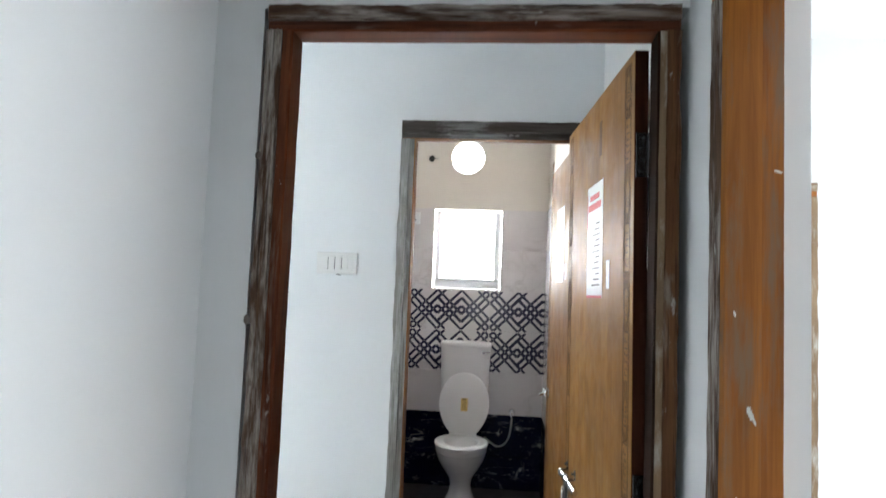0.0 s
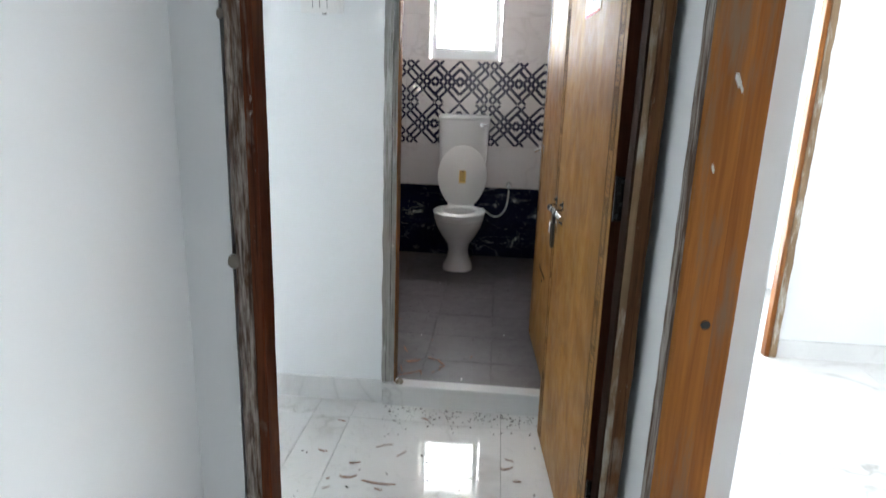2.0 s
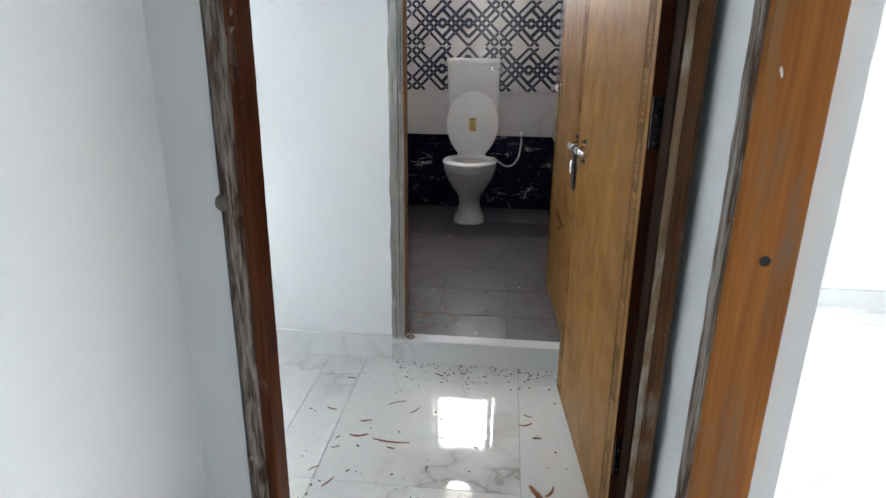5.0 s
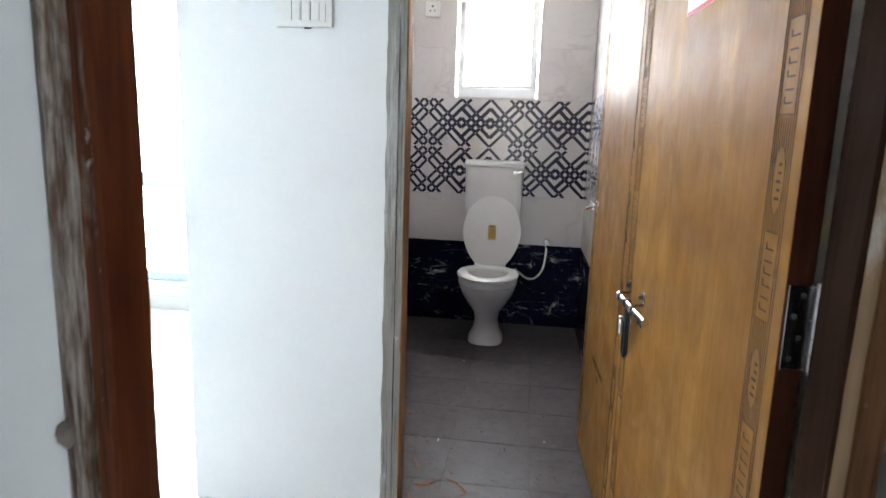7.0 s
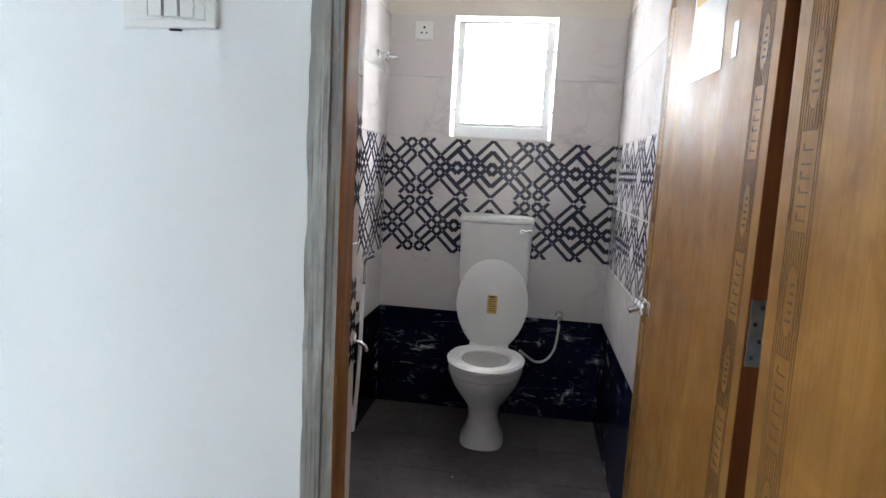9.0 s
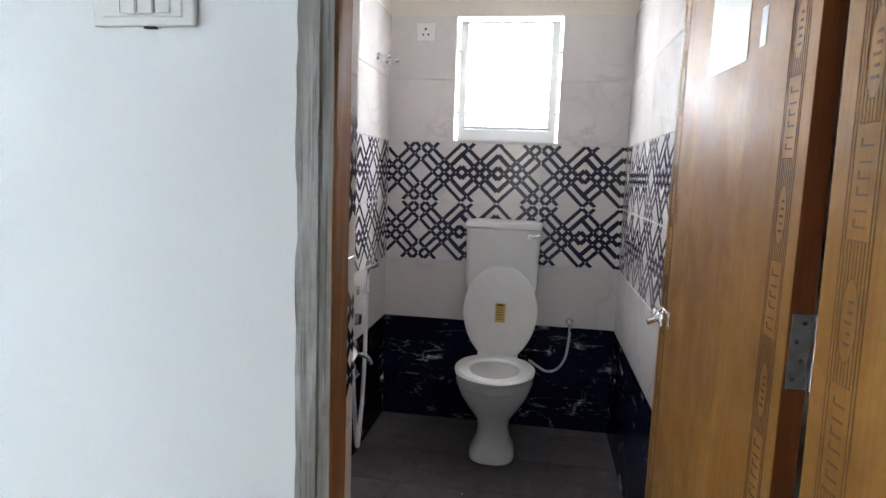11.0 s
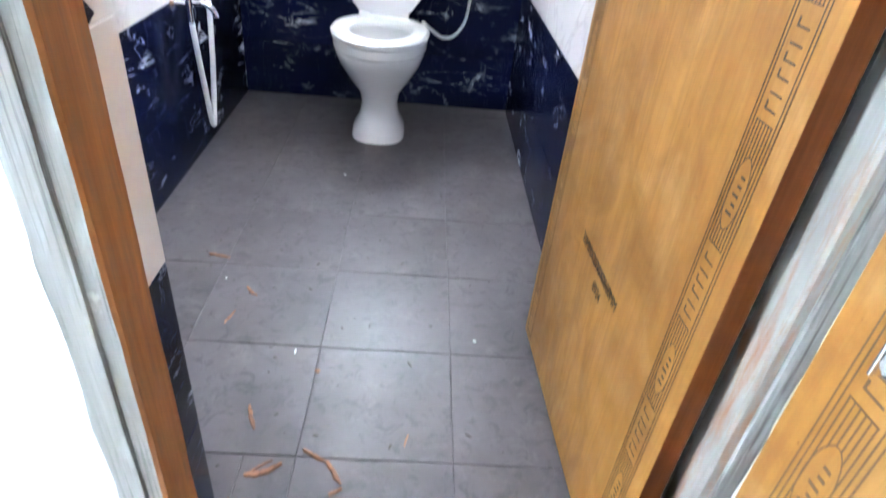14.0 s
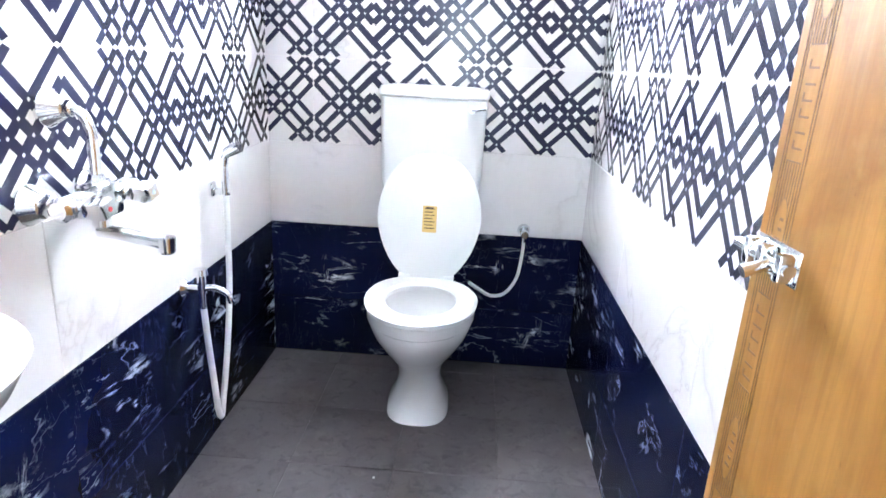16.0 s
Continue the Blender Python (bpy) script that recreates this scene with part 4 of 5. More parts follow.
add_tube(bm, [(XL + 0.046, FY + 0.20, 0.825), (XL + 0.045, FY + 0.20, 0.88), (XL + 0.047, FY + 0.20, 0.93), (XL + 0.062, FY + 0.20, 0.955)], 0.0105, 12)
add_rod(bm, (XL + 0.050, FY + 0.20, 0.945), (XL + 0.090, FY + 0.20, 0.968), 0.014, 0.019, n=16)
part("spray_head", bm, CHROME, faucet, "chrome spray head in its wall holder", True)

basin = thing("wash_basin", "white ceramic wall-hung wash basin", "basin")
BY, BZ = 4.175, 0.952


def basin_ring(z, out, half):
    ring = []
    for k in range(40):
        a = math.pi * k / 39
        ring.append((XL + out * math.sin(a) ** 0.75, BY - half * math.copysign(abs(math.cos(a)) ** 0.8, math.cos(a)), z))
    return ring


rings = [basin_ring(BZ - 0.19, 0.14, 0.07), basin_ring(BZ - 0.15, 0.20, 0.12), basin_ring(BZ - 0.08, 0.295, 0.185), basin_ring(BZ - 0.03, 0.372, 0.212), basin_ring(BZ, 0.388, 0.226),
         basin_ring(BZ + 0.006, 0.380, 0.219)]
inner = []
for z, out, half in ((BZ, 0.350, 0.192), (BZ - 0.04, 0.30, 0.18), (BZ - 0.10, 0.24, 0.13), (BZ - 0.125, 0.17, 0.05)):
    inner.append([(x + (0.05 if k in (0, 39) else 0.05 * (1 - math.sin(math.pi * k / 39))), y, zz) for k, (x, y, zz) in enumerate(basin_ring(z, out, half))])
part("bowl", loft(rings + inner), CERAMIC, basin, "", True)
bm = add_tube(bmesh.new(), [(XL + 0.10, BY, BZ - 0.17), (XL + 0.10, BY, BZ - 0.36), (XL + 0.07, BY, BZ - 0.42), (XL + 0.01, BY, BZ - 0.42)], 0.018, 12)
part("waste_pipe", bm, CHROME, basin, "", True)


def switch_plate(name, x0, x1, z0, z1, y, label, category, rockers):
    t = thing(name, label, category)
    part("plate", box((x0, y - 0.010, z0), (x1, y, z1), 0.003), PLASTIC, t)
    part("module_frame", box((x0 + 0.018, y - 0.0125, z0 + 0.012), (x1 - 0.018, y - 0.0102, z1 - 0.012), 0.001), PLASTIC, t)
    for i in range(rockers):
        c = (x0 + x1) / 2 + (i - (rockers - 1) / 2) * 0.027 + 0.004
        part("rocker_slot", box((c - 0.0118, y - 0.0130, z0 + 0.018), (c - 0.0094, y - 0.0127, z1 - 0.018)), DARK, t, "dark gap beside the rocker")
        part("rocker", box((c - 0.0092, y - 0.0160, z0 + 0.016), (c + 0.0142, y - 0.0132, z1 - 0.016), 0.0015), PLASTIC, t)
    part("release_notch", box(((x0 + x1) / 2 + 0.0, y - 0.009, z0 - 0.003), ((x0 + x1) / 2 + 0.018, y - 0.002, z0 - 0.0002)), DARK, t)
    return t


switch_plate("light_switch", -0.392, -0.232, 1.556, 1.640, Y2, "white modular light switch plate on the wall", "switch", 3)
sock = thing("power_socket", "white three-pin power socket on the tiles", "socket")
part("plate", box((-0.372, YB - 0.010, 1.997), (-0.280, YB, 2.086), 0.003), PLASTIC, sock)
part("insert", box((-0.350, YB - 0.0125, 2.015), (-0.302, YB - 0.0102, 2.068), 0.001), PLASTIC, sock)
bm = bmesh.new()
for x, z, w in ((-0.326, 2.056, 0.0045), (-0.339, 2.030, 0.0035), (-0.313, 2.030, 0.0035)):
    add_rod(bm, (x, YB - 0.0132, z), (x, YB - 0.0122, z), w * 1.4, n=12)
part("pin_hole", bm, DARK, sock, "three dark pin holes")

for y, z in ((5.751, 1.883), (5.915, 1.893)):
    hook = thing("robe_hook", "small chrome robe hook on the tiles", "hook", "hooks on the side wall")
    bm = add_rod(bmesh.new(), (XL, y, z), (XL + 0.008, y, z), 0.018, 0.016, n=18)
    add_rod(bm, (XL + 0.008, y, z), (XL + 0.05, y, z), 0.007, n=12)
    add_rod(bm, (XL + 0.05, y, z), (XL + 0.062, y, z), 0.011, 0.009, n=14)
    add_box(bm, (XL + 0.008, y - 0.006, z - 0.03), (XL + 0.016, y + 0.006, z + 0.004), 0.002)
    part("hook_body", bm, CHROME, hook, "", True)

outlet = thing("cable_outlet", "dark open cable outlet with loose wires", "outlet")
bm = add_rod(bmesh.new(), (-0.212, 6.0118, 2.504), (-0.212, 6.0085, 2.504), 0.023, n=9)
part("hole_rim", bm, DARK, outlet)
bm = add_tube(bmesh.new(), [(-0.205, 6.009, 2.505), (-0.18, 5.985, 2.500), (-0.160, 5.99, 2.502)], 0.0022, 6)
add_tube(bm, [(-0.212, 6.009, 2.510), (-0.205, 5.975, 2.522), (-0.19, 5.985, 2.515)], 0.0022, 6)
part("wire", bm, BLACK, outlet, "thin loose wire ends")

# bathroom louvre window
window_1 = thing("window_1", "bright louvred bathroom window with frosted glass", "window", "", "structure")
FX0, FX1, FZ0, FZ1 = WX0 + 0.026, WX1 - 0.026, WZ0 + 0.012, TOP - 0.012
for lo, hi in (((FX0 - 0.015, 6.060, FZ0), (FX0 + 0.022, 6.095, FZ1)), ((FX1 - 0.026, 6.060, FZ0), (FX1 + 0.015, 6.095, FZ1)),
               ((FX0 + 0.016, 6.060, FZ1 - 0.014), (FX1 - 0.016, 6.095, FZ1)), ((FX0 + 0.016, 6.060, FZ0), (FX1 - 0.016, 6.095, FZ0 + 0.075))):
    part("window_frame", box(lo, hi, 0.002), PVC, window_1)
part("window_sill", box((WX0, 6.000, WZ0), (WX1, 6.16, WZ0 + 0.010)), TILE_WHITE, window_1, "pale tiled window sill")
for i in range(5):
    z = FZ0 + 0.105 + i * 0.098
    pane = part("pane", box((FX0 + 0.017, -0.0025, -0.055), (FX1 - 0.017, 0.0025, 0.055)), FROSTED, window_1)
    pane.matrix_basis = pose(0, 6.078, z, -28)
    pane.visible_shadow = False
    for x in (FX0 - 0.004, FX1 - 0.004):
        part("clip", box((x, 6.066, z - 0.012), (x + 0.008, 6.09, z + 0.012), 0.001), ALU, window_1)
for z in (FZ0 + 0.14, FZ0 + 0.44):
    for x0, x1 in ((WX0, FX0 - 0.015), (FX1 + 0.015, WX1)):
        part("fixing_lug", box((x0, 6.07, z - 0.008), (x1, 6.085, z + 0.008)), ALU, window_1)

# bedroom window
window_2 = thing("window_2", "large white bedroom window with a staggered grille", "window", "", "structure")
for lo, hi in (((-3.35, 6.03, 0.20), (-1.9, 6.09, 0.265)), ((-3.35, 6.03, 2.095), (-1.9, 6.09, 2.17)), ((-3.35, 6.03, 0.265), (-3.29, 6.09, 2.095)), ((-1.96, 6.03, 0.265), (-1.9, 6.09, 2.095)),
               ((-3.29, 6.03, 0.865), (-1.96, 6.09, 0.965)), ((-2.685, 6.03, 0.965), (-2.625, 6.09, 2.095)), ((-2.685, 6.03, 0.265), (-2.625, 6.09, 0.865))):
    part("window_frame", box(lo, hi, 0.004), FILM, window_2, "white frame under pale blue film")
part("window_sill", box((-3.40, 5.97, 0.172), (-1.85, 6.10, 0.1995), 0.004), SKIRT, window_2, "white marble window sill")
for x0, x1 in ((-3.29, -2.685), (-2.625, -1.96)):
    for z0, z1 in ((0.265, 0.865), (0.965, 2.095)):
        pane = part("pane", box((x0, 6.055, z0), (x1, 6.060, z1)), GLASS, window_2)
        pane.visible_shadow = False
bm = bmesh.new()
for i in range(18):
    z = 0.30 + i * 0.103
    for k in range(6):
        x = -3.34 + k * 0.28 + (0.09 if i % 3 == 0 else 0)
        add_box(bm, (x, 6.125, z - 0.004), (min(x + 0.21, -1.905), 6.135, z + 0.004))
for k in range(6):
    add_box(bm, (-3.34 + k * 0.28 - 0.004, 6.137, 0.20), (-3.34 + k * 0.28 + 0.004, 6.145, 2.17))
part("grille", bm, GRILLE, window_2, "white painted window grille bars")


# ---- tiles and loose bits ----
def shared(name, bm, mats):
    me = bpy.data.meshes.new(name)
    bmesh.ops.recalc_face_normals(bm, faces=bm.faces)
    bm.to_mesh(me)
    bm.free()
    for m in (mats if isinstance(mats, (list, tuple)) else [mats]):
        me.materials.append(m)
    return me


MESHES = {}


def tile_mesh(w, h, t, mat):
    """A tile lying in its local xy plane, its face up at z = t, with eased edges."""
    key = (round(w, 4), round(h, 4), t, mat.name)
    if key not in MESHES:
        bm = bmesh.new()
        e = 0.0012
        lo = [bm.verts.new((sx * w / 2, sy * h / 2, 0)) for sx, sy in ((-1, -1), (1, -1), (1, 1), (-1, 1))]
        mid = [bm.verts.new((sx * w / 2, sy * h / 2, t - e)) for sx, sy in ((-1, -1), (1, -1), (1, 1), (-1, 1))]
        top = [bm.verts.new((sx * (w / 2 - e), sy * (h / 2 - e), t)) for sx, sy in ((-1, -1), (1, -1), (1, 1), (-1, 1))]
        bm.faces.new(lo[::-1])
        bm.faces.new(top)
        for a, b in ((lo, mid), (mid, top)):
            for k in range(4):
                bm.faces.new((a[k], a[(k + 1) % 4], b[(k + 1) % 4], b[k]))
        MESHES[key] = shared("tile", bm, mat)
    return MESHES[key]


def clip_segment(a, b, x0, x1, y0, y1):
    t0, t1 = 0.0, 1.0
    d = (b[0] - a[0], b[1] - a[1])
    for p, q in ((-d[0], a[0] - x0), (d[0], x1 - a[0]), (-d[1], a[1] - y0), (d[1], y1 - a[1])):
        if p == 0:
            if q < 0:
                return None
        elif p < 0:
            t0 = max(t0, q / p)
        else:
            t1 = min(t1, q / p)
    return None if t0 >= t1 - 1e-6 else ((a[0] + d[0] * t0, a[1] + d[1] * t0), (a[0] + d[0] * t1, a[1] + d[1] * t1))


def pattern_lines():
    """Diagonal bands that fold at upright axes: panel start, panel end, (rising line offsets), (falling line offsets), in 30 mm units."""
    out = []
    for i0, i1, rising, falling in ((0, 7, (-9, -7, -3, -1, 1), (1, 3, 7, 9, 11)), (7, 13, (3, 5, 7), (13, 15, 17)),
                                    (7, 9, (-1,), (9,)), (13, 20, (9, 11, 13, 17, 19), (19, 21, 23, 27, 29))):
        for q in rising:
            out.append(((i0, i0 - q), (i1, i1 - q), i0, i1, q))
        for p in falling:
            out.append(((i0, p - i0), (i1, p - i1), i0, i1, p))
    return out


def pattern_mesh(x_from, x_to):
    """The navy print of one tile, cut from x_from to x_to metres of its 0.6 m width; local x runs from 0."""
    key = ("print", round(x_from, 3), round(x_to, 3))
    if key in MESHES:
        return MESHES[key]
    bm = bmesh.new()
    u, hw = 0.03, 0.0112
    for a, b, i0, i1, off in pattern_lines():
        lo, hi = max(i0 * u, x_from), min(i1 * u, x_to)
        if hi <= lo:
            continue
        s = clip_segment((a[0] * u, a[1] * u * 0.997), (b[0] * u, b[1] * u * 0.997), lo, hi, 0.0015, 0.2975)
        if not s:
            continue
        (ax, ay), (bx, by) = s
        up = 1 if by > ay else -1
        z = 0.00022 if up > 0 else 0.00034
        quad = []
        for px, py, side in ((ax, ay, 1), (bx, by, 1), (bx, by, -1), (ax, ay, -1)):
            quad.append((px - side * up * hw * 0.707, py + side * hw * 0.707))
        vs = [bm.verts.new((min(max(px, x_from), x_to) - x_from, min(max(py, 0.0015), 0.2975), z)) for px, py in quad]
        f = bm.faces.new(vs)
        f.material_index = 0
    bmesh.ops.recalc_face_normals(bm, faces=bm.faces)
    for f in bm.faces:
        if f.normal.z < 0:
            f.normal_flip()
    rises = [(q, i0, i1) for a, b, i0, i1, q in pattern_lines() if b[1] > a[1]]
    falls = [(p, i0, i1) for a, b, i0, i1, p in pattern_lines() if b[1] < a[1]]
    for q, i0, i1 in rises:
        for p, j0, j1 in falls:
            if i0 == j0:
                x, y = (p + q) / 2, (p - q) / 2
                if i0 < x < i1 and 0.2 < y < 9.8 and x_from + 0.004 < x * u < x_to - 0.004:
                    c, r = (x * u - x_from, y * u * 0.997), 0.0045
                    f = bm.faces.new([bm.verts.new((c[0] + r * dx, c[1] + r * dy, 0.00046)) for dx, dy in ((1, 0), (0, 1), (-1, 0), (0, -1))])
                    f.material_index = 1
    me = bpy.data.meshes.new("printed_pattern")
    bm.to_mesh(me)
    bm.free()
    me.materials.append(NAVY)
    me.materials.append(PALE)
    MESHES[key] = me
    return me


GAP = 0.0009


def wall_tiles(wall, origin, right, length, first, holes=(), thick=0.0115, printed=None):
    """Rows of 0.6 x 0.3 tiles on a wall. origin: foot of the face at its start; right: direction along it; first: width of the first tile."""
    right, up = Vector(right), Vector((0, 0, 1))
    out = right.cross(up)
    rows = [(BF, 0.314), (0.314, 0.614), (0.614, 0.918), (0.918, 1.2165), (1.2165, 1.515), (1.515, 1.8185), (1.8185, TOP)]
    for r, (z0, z1) in enumerate(rows):
        mat = DADO if r < 2 else TILE_WHITE
        s, start = 0.0, 0.6 - (printed if printed and r in (3, 4) else first)
        while s < length - 1e-4:
            e = min(s + 0.6 - start, length)
            spans = [(s, e)]
            for h0, h1, hz in holes:
                if z1 > hz + 0.01:
                    spans = [q for a, b in spans for q in ((a, min(b, h0)), (max(a, h1), b)) if q[1] - q[0] > 0.004]
            for a, b in spans:
                w, h = b - a - GAP, z1 - z0 - GAP
                ob = new("tile", tile_mesh(w, h, thick, mat))
                ob.parent = wall
                centre = Vector(origin) + right * ((a + b) / 2) + up * ((z0 + z1) / 2) - out * thick
                ob.matrix_basis = Matrix.Translation(centre) @ Matrix((right, up, out)).transposed().to_4x4()
                if r in (3, 4):
                    x0 = start + (a - s)
                    pr = new("printed_pattern", pattern_mesh(x0, x0 + (b - a) - GAP))
                    pr.parent = ob
                    pr.matrix_basis = Matrix.Translation((-w / 2, -h / 2, thick))
            s, start = e, 0.0


# the end wall (seen left to right), the two sides, and the narrow returns beside the door
wall_tiles(wall_bath_back, (XL - 0.006, YB, 0), (1, 0, 0), XR - XL + 0.012, 0.586, holes=((WX0 - XL + 0.006, WX1 - XL + 0.006, WZ0),), printed=0.173)
wall_tiles(wall_bath_left, (XL, 3.925, 0), (0, 1, 0), YB - 3.925, 0.275, printed=0.585)
wall_tiles(wall_bath_right, (XR, YB, 0), (0, -1, 0), YB - 3.925, 0.6, printed=0.10)
wall_tiles(wall_bath_front, (-0.046, 3.965, 0), (-1, 0, 0), 0.453, 0.44)


def floor_tiles(parent_name, label, x0, x1, y0, y1, ox, oy, size, z, mat, thick=0.0115):
    base = thing(parent_name, label, "floor", "", "structure")
    i = math.floor((x0 - ox) / size)
    while ox + i * size < x1 - 0.003:
        a, b = max(x0, ox + i * size), min(x1, ox + (i + 1) * size)
        j = math.floor((y0 - oy) / size)
        while oy + j * size < y1 - 0.003:
            c, d = max(y0, oy + j * size), min(y1, oy + (j + 1) * size)
            if b - a > 0.006 and d - c > 0.006:
                ob = new("floor_tile", tile_mesh(b - a - 0.0009, d - c - 0.0009, thick, mat))
                ob.parent = base
                ob.location = ((a + b) / 2, (c + d) / 2, z - thick)
            j += 1
        i += 1
    return base


floor_tiles("floor_corridor", "polished white marble-look floor tiles with grey veins", -0.335, 0.70, -0.18, 3.80, -0.18, 3.045, 0.61, 0.0, MARBLE)
floor_tiles("floor_bedroom", "polished white marble-look bedroom floor tiles", -3.9, -0.335, 2.75, 6.0, -0.18, 3.045, 0.61, 0.0, MARBLE)
floor_tiles("floor_side_room", "polished white marble-look side room floor tiles", 0.70, 4.0, -0.4, 4.6, 0.43, 3.045, 0.61, 0.0, MARBLE)
floor_tiles("floor_hall", "polished white marble-look hall floor tiles", -3.9, 4.0, -3.0, -0.4, -0.18, -2.445, 0.61, 0.0, MARBLE)
floor_tiles("floor_bathroom", "matt grey bathroom floor tiles", XL, XR, 4.075, YB, 0.075, 4.075, 0.305, BF, BATH_FLOOR)
floor_tiles("floor_bath_corner", "matt grey floor tiles under the basin", XL, -0.024, 3.925, 4.075, 0.075, 4.075, 0.305, BF, BATH_FLOOR)
floor_tiles("floor_bath_door", "matt grey floor tiles in the bathroom doorway", -0.024, XR, 3.830, 4.075, 0.075, 4.075, 0.305, BF, BATH_FLOOR)
# tiled reveal behind the bathroom door frame
reveal = thing("wall_bath_reveal", "tiled reveal of the bathroom doorway, navy below", "wall", "", "structure")
part("backing", boxes(((-0.0695, 3.8965, BF), (-0.0550, 3.953, 2.15))), CEMENT, reveal)
wall_tiles(reveal, (-0.043, 3.8965, 0), (0, 1, 0), 0.067, 0.35)


def shaving(x, y, z, length, width, turn, curl, seed):
    """A torn strip of wood: a bent, tapering, twisted ribbon with thickness."""
    rnd = random.Random(seed)
    n = 9
    rings = []
    bend = rnd.uniform(-0.4, 0.4)
    for i in range(n):
        t = i / (n - 1)
        w = width * (0.35 + 0.65 * math.sin(math.pi * (0.1 + 0.85 * t))) * rnd.uniform(0.75, 1.1)
        px, py = (t - 0.5) * length, bend * length * (t - 0.5) ** 2 + rnd.uniform(-0.1, 0.1) * width
        pz = 0.0012 + curl * length * (t - 0.5) ** 2 * 0.8 + rnd.uniform(0, 0.0008)
        th = 0.0012 + 0.10 * width
        rings.append([(px, py - w / 2, pz), (px, py + w / 2, pz + 0.15 * w * curl), (px, py + w / 2 * 0.8, pz + th), (px, py - w / 2 * 0.8, pz + th)])
    ob = to_object("wood_shaving", loft(rings), SHAVING)
    ob.matrix_basis = pose(x, y, z, 0, 0, turn)
    return tagged(ob, "torn reddish brown wood shaving on the floor", "wood shaving", "wood shavings")


rnd = random.Random(8)
LOBBY = ((0.494, 3.018, 0.13, 0.022, 118), (0.426, 2.816, 0.10, 0.022, 95), (0.515, 3.06, 0.05, 0.010, 60), (-0.211, 2.569, 0.035, 0.022, 20), (0.02, 3.24, 0.12, 0.008, -4),
         (-0.09, 3.26, 0.06, 0.009, 12), (0.44, 2.58, 0.05, 0.014, 40), (0.33, 2.70, 0.05, 0.004, -30), (-0.13, 3.03, 0.05, 0.006, 60), (-0.03, 2.89, 0.04, 0.006, 0))
for k, (x, y, length, w, a) in enumerate(LOBBY):
    shaving(x, y, 0.0, length, w, a, 0.4, k)
for k in range(46):
    r = abs(rnd.gauss(0, 0.055))
    a = rnd.uniform(0, 6.28)
    chip = k % 2
    shaving(min(0.605 + r * math.cos(a), 0.655 if chip else 0.64), 2.625 + 1.2 * r * math.sin(a), 0.001 + 0.0026 * (k % 11), rnd.uniform(0.025, 0.055) if chip else rnd.uniform(0.05, 0.11),
            rnd.uniform(0.014, 0.028) if chip else rnd.uniform(0.006, 0.014), rnd.uniform(0, 360), rnd.uniform(0.1, 0.9), 100 + k)
for k in range(14):
    shaving(rnd.uniform(-0.25, 0.5), rnd.uniform(2.95, 3.7), 0.0, rnd.uniform(0.015, 0.05), rnd.uniform(0.003, 0.007), rnd.uniform(-50, 50), 0.2, 300 + k)
BATH = ((0.020, 3.915, 0.112, 0.007, 31), (0.074, 3.925, 0.045, 0.006, -74), (0.022, 4.037, 0.070, 0.014, 25), (0.012, 4.048, 0.050, 0.005, 40), (0.112, 4.076, 0.055, 0.010, -28), (0.153, 4.040, 0.058, 0.011, -57),
        (-0.252, 4.717, 0.062, 0.011, -13), (-0.129, 4.566, 0.048, 0.009, -46), (-0.159, 4.462, 0.050, 0.006, 75), (-0.030, 4.160, 0.065, 0.010, -67), (0.285, 4.122, 0.030, 0.005, 76), (-0.018, 3.95, 0.055, 0.006, -72),
        (0.160, 4.002, 0.026, 0.008, 30), (0.124, 3.943, 0.022, 0.005, 60), (0.081, 4.301, 0.012, 0.011, 0), (0.150, 3.97, 0.016, 0.004, 50))
for k, (x, y, length, w, a) in enumerate(BATH):
    shaving(x, y, BF, length, w, a, 0.3, 200 + k)

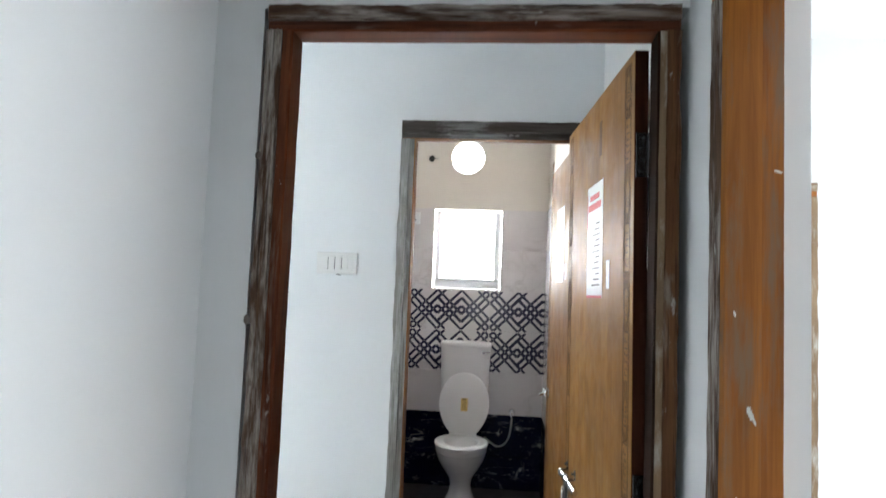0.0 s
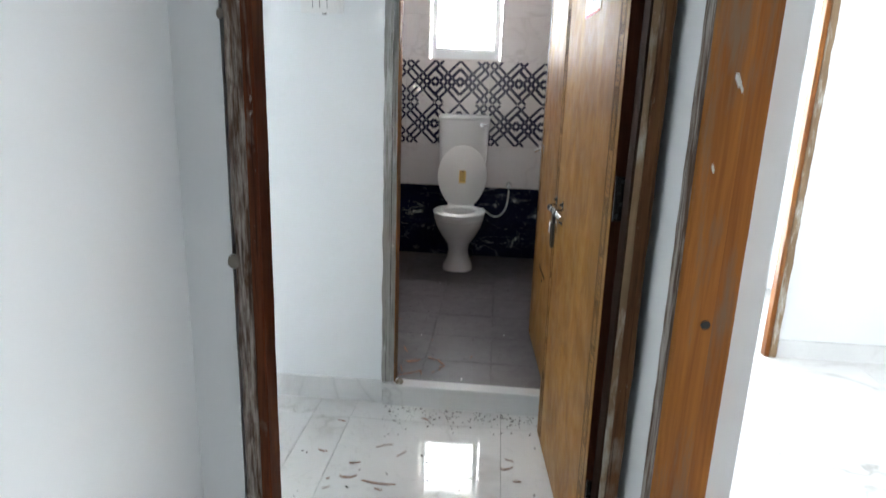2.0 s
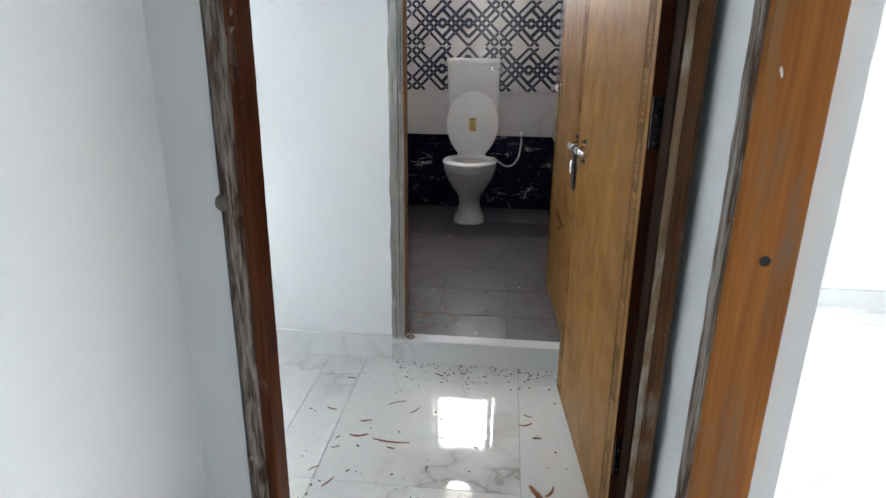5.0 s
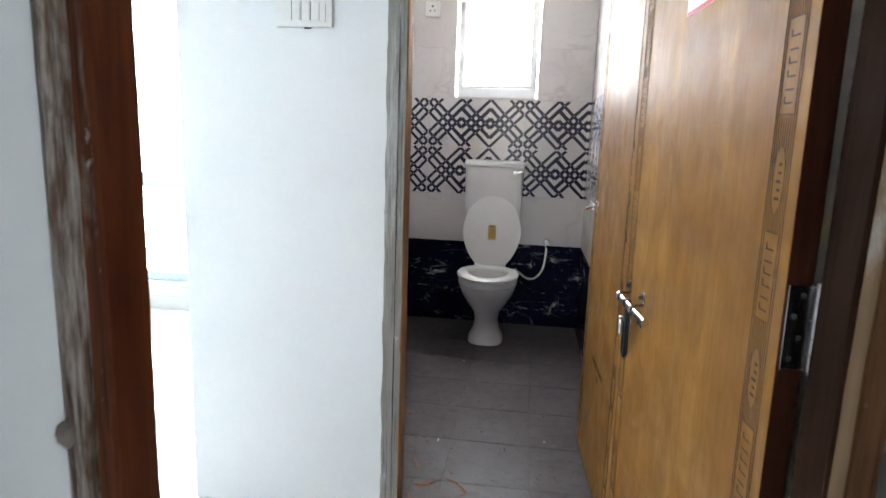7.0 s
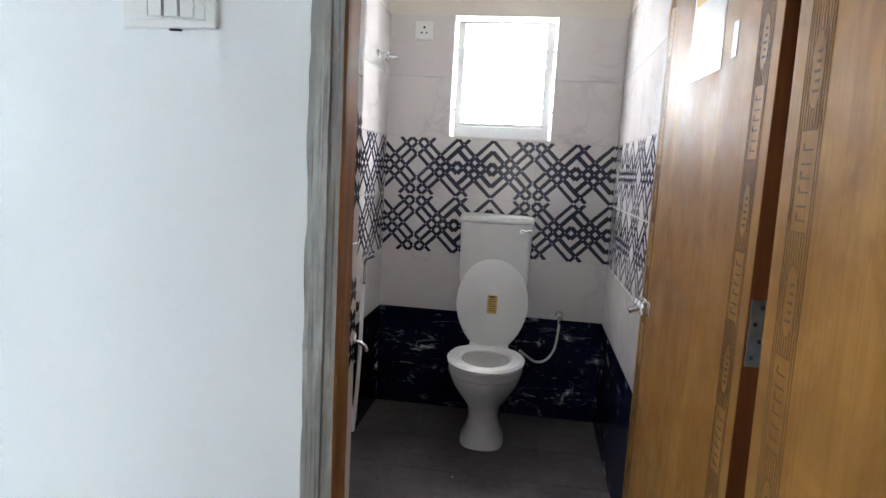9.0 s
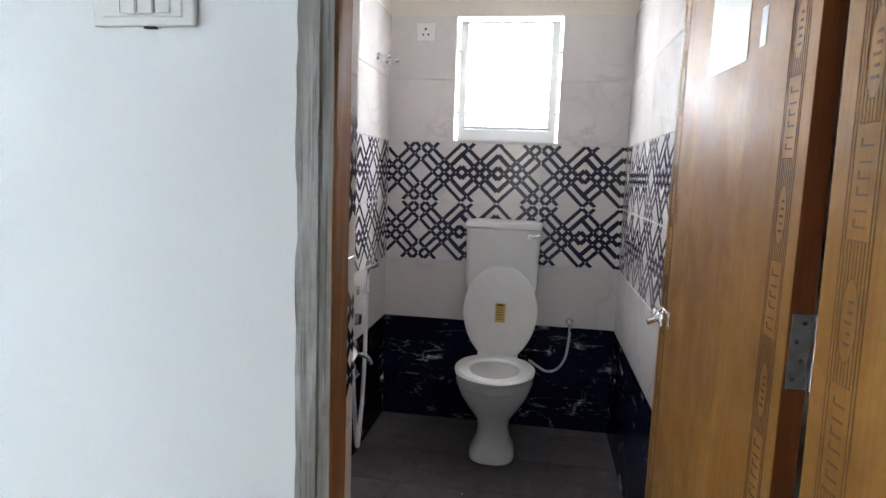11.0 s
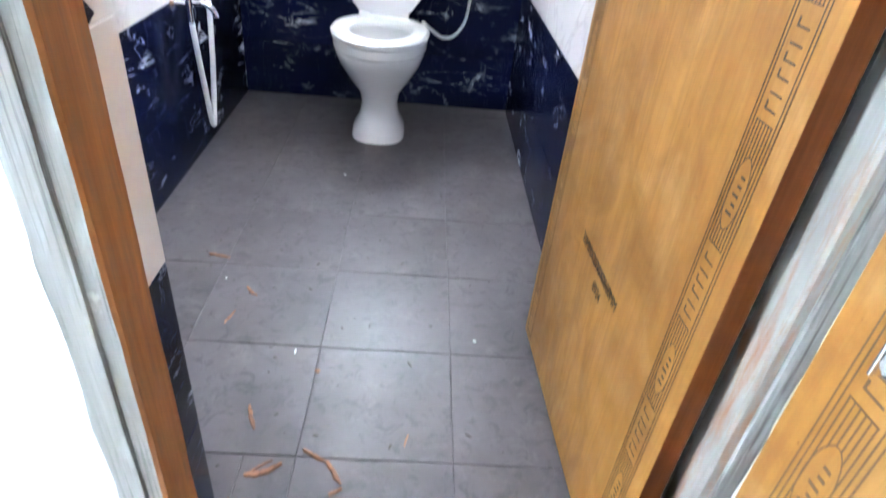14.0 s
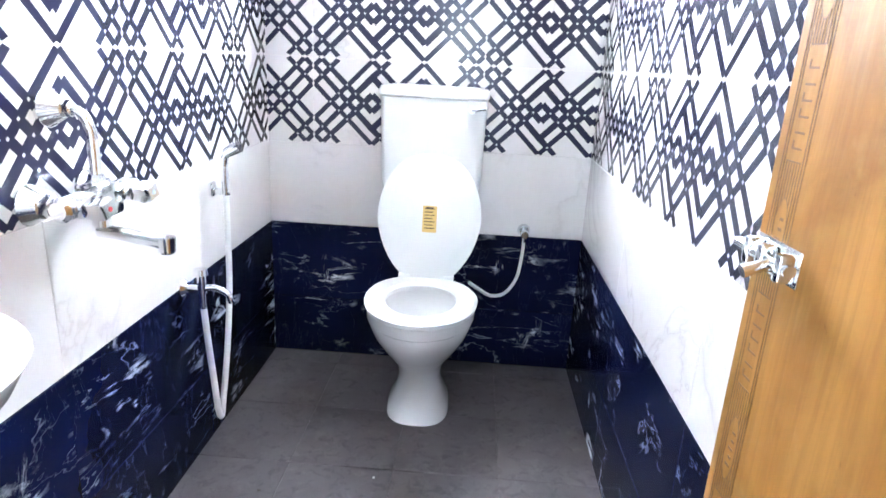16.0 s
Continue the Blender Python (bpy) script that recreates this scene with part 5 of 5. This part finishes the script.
bm = bmesh.new()
for k in range(420):
    if k >= 230:
        x, y, z = rnd.uniform(-0.06, 0.62), 3.765 - abs(rnd.gauss(0, 0.07)), 0.0
    elif k < 150:
        x, y, z = rnd.uniform(-0.3, 0.62), min(rnd.uniform(2.2, 3.9), rnd.uniform(2.6, 3.75)), 0.0
    else:
        x, y, z = rnd.uniform(-0.3, 0.5), rnd.uniform(3.95, 5.2), BF
    r = rnd.uniform(0.0008, 0.0035)
    m = Matrix.Translation((x, y, z + r * 0.35)) @ Matrix.Rotation(rnd.uniform(0, 6.28), 4, "Z") @ Matrix.Diagonal((rnd.uniform(1, 3.2), 1, 0.5, 1))
    bmesh.ops.create_icosphere(bm, subdivisions=1, radius=r, matrix=m)
tagged(to_object("floor_dust", bm, DUST), "scattered dark dust and wood crumbs on floors", "dust", "", "stuff")

# plaster lumps on the first door frame
for x, z, r in ((-0.219, 0.905, 0.016), (-0.220, 1.43, 0.010), (-0.218, 1.79, 0.008)):
    bm = bmesh.new()
    bmesh.ops.create_icosphere(bm, subdivisions=2, radius=r, matrix=Matrix.Translation((x, 2.744, z)) @ Matrix.Diagonal((0.9, 0.35, 1.2, 1)))
    for v in bm.verts:
        v.co += 0.15 * r * noise.noise_vector(v.co * 60)
    part("plaster_lump", bm, MORTAR, door_1, "brown mortar lump on the frame")
bm = bmesh.new()
bmesh.ops.create_icosphere(bm, subdivisions=3, radius=0.016, matrix=Matrix.Diagonal((1.1, 0.7, 0.75, 1)))
for v in bm.verts:
    v.co += 0.005 * noise.noise_vector(v.co * 90)
lump = tagged(to_object("wood_knot", bm, FRAME_TAN), "rough pale brown wood knot lying on the white step", "wood scrap")
for x, y, w, d in ((0.025, 5.255, 0.007, 0.006), (0.441, 4.429, 0.007, 0.006), (0.255, 3.894, 0.006, 0.026), (-0.21, 4.62, 0.005, 0.005), (0.02, 4.36, 0.004, 0.014)):
    bm = add_box(bmesh.new(), (-w / 2, -d / 2, 0), (w / 2, d / 2, 0.0022), 0.0008)
    chip = tagged(to_object("plaster_chip", bm, PAPER), "small white plaster chip on the grey tiles", "plaster chip", "plaster chips")
    chip.matrix_basis = pose(x, y, BF, 0, 0, 400 * w)
lump.matrix_basis = pose(-0.002, 3.780, 0.108, 0, 0, 25)
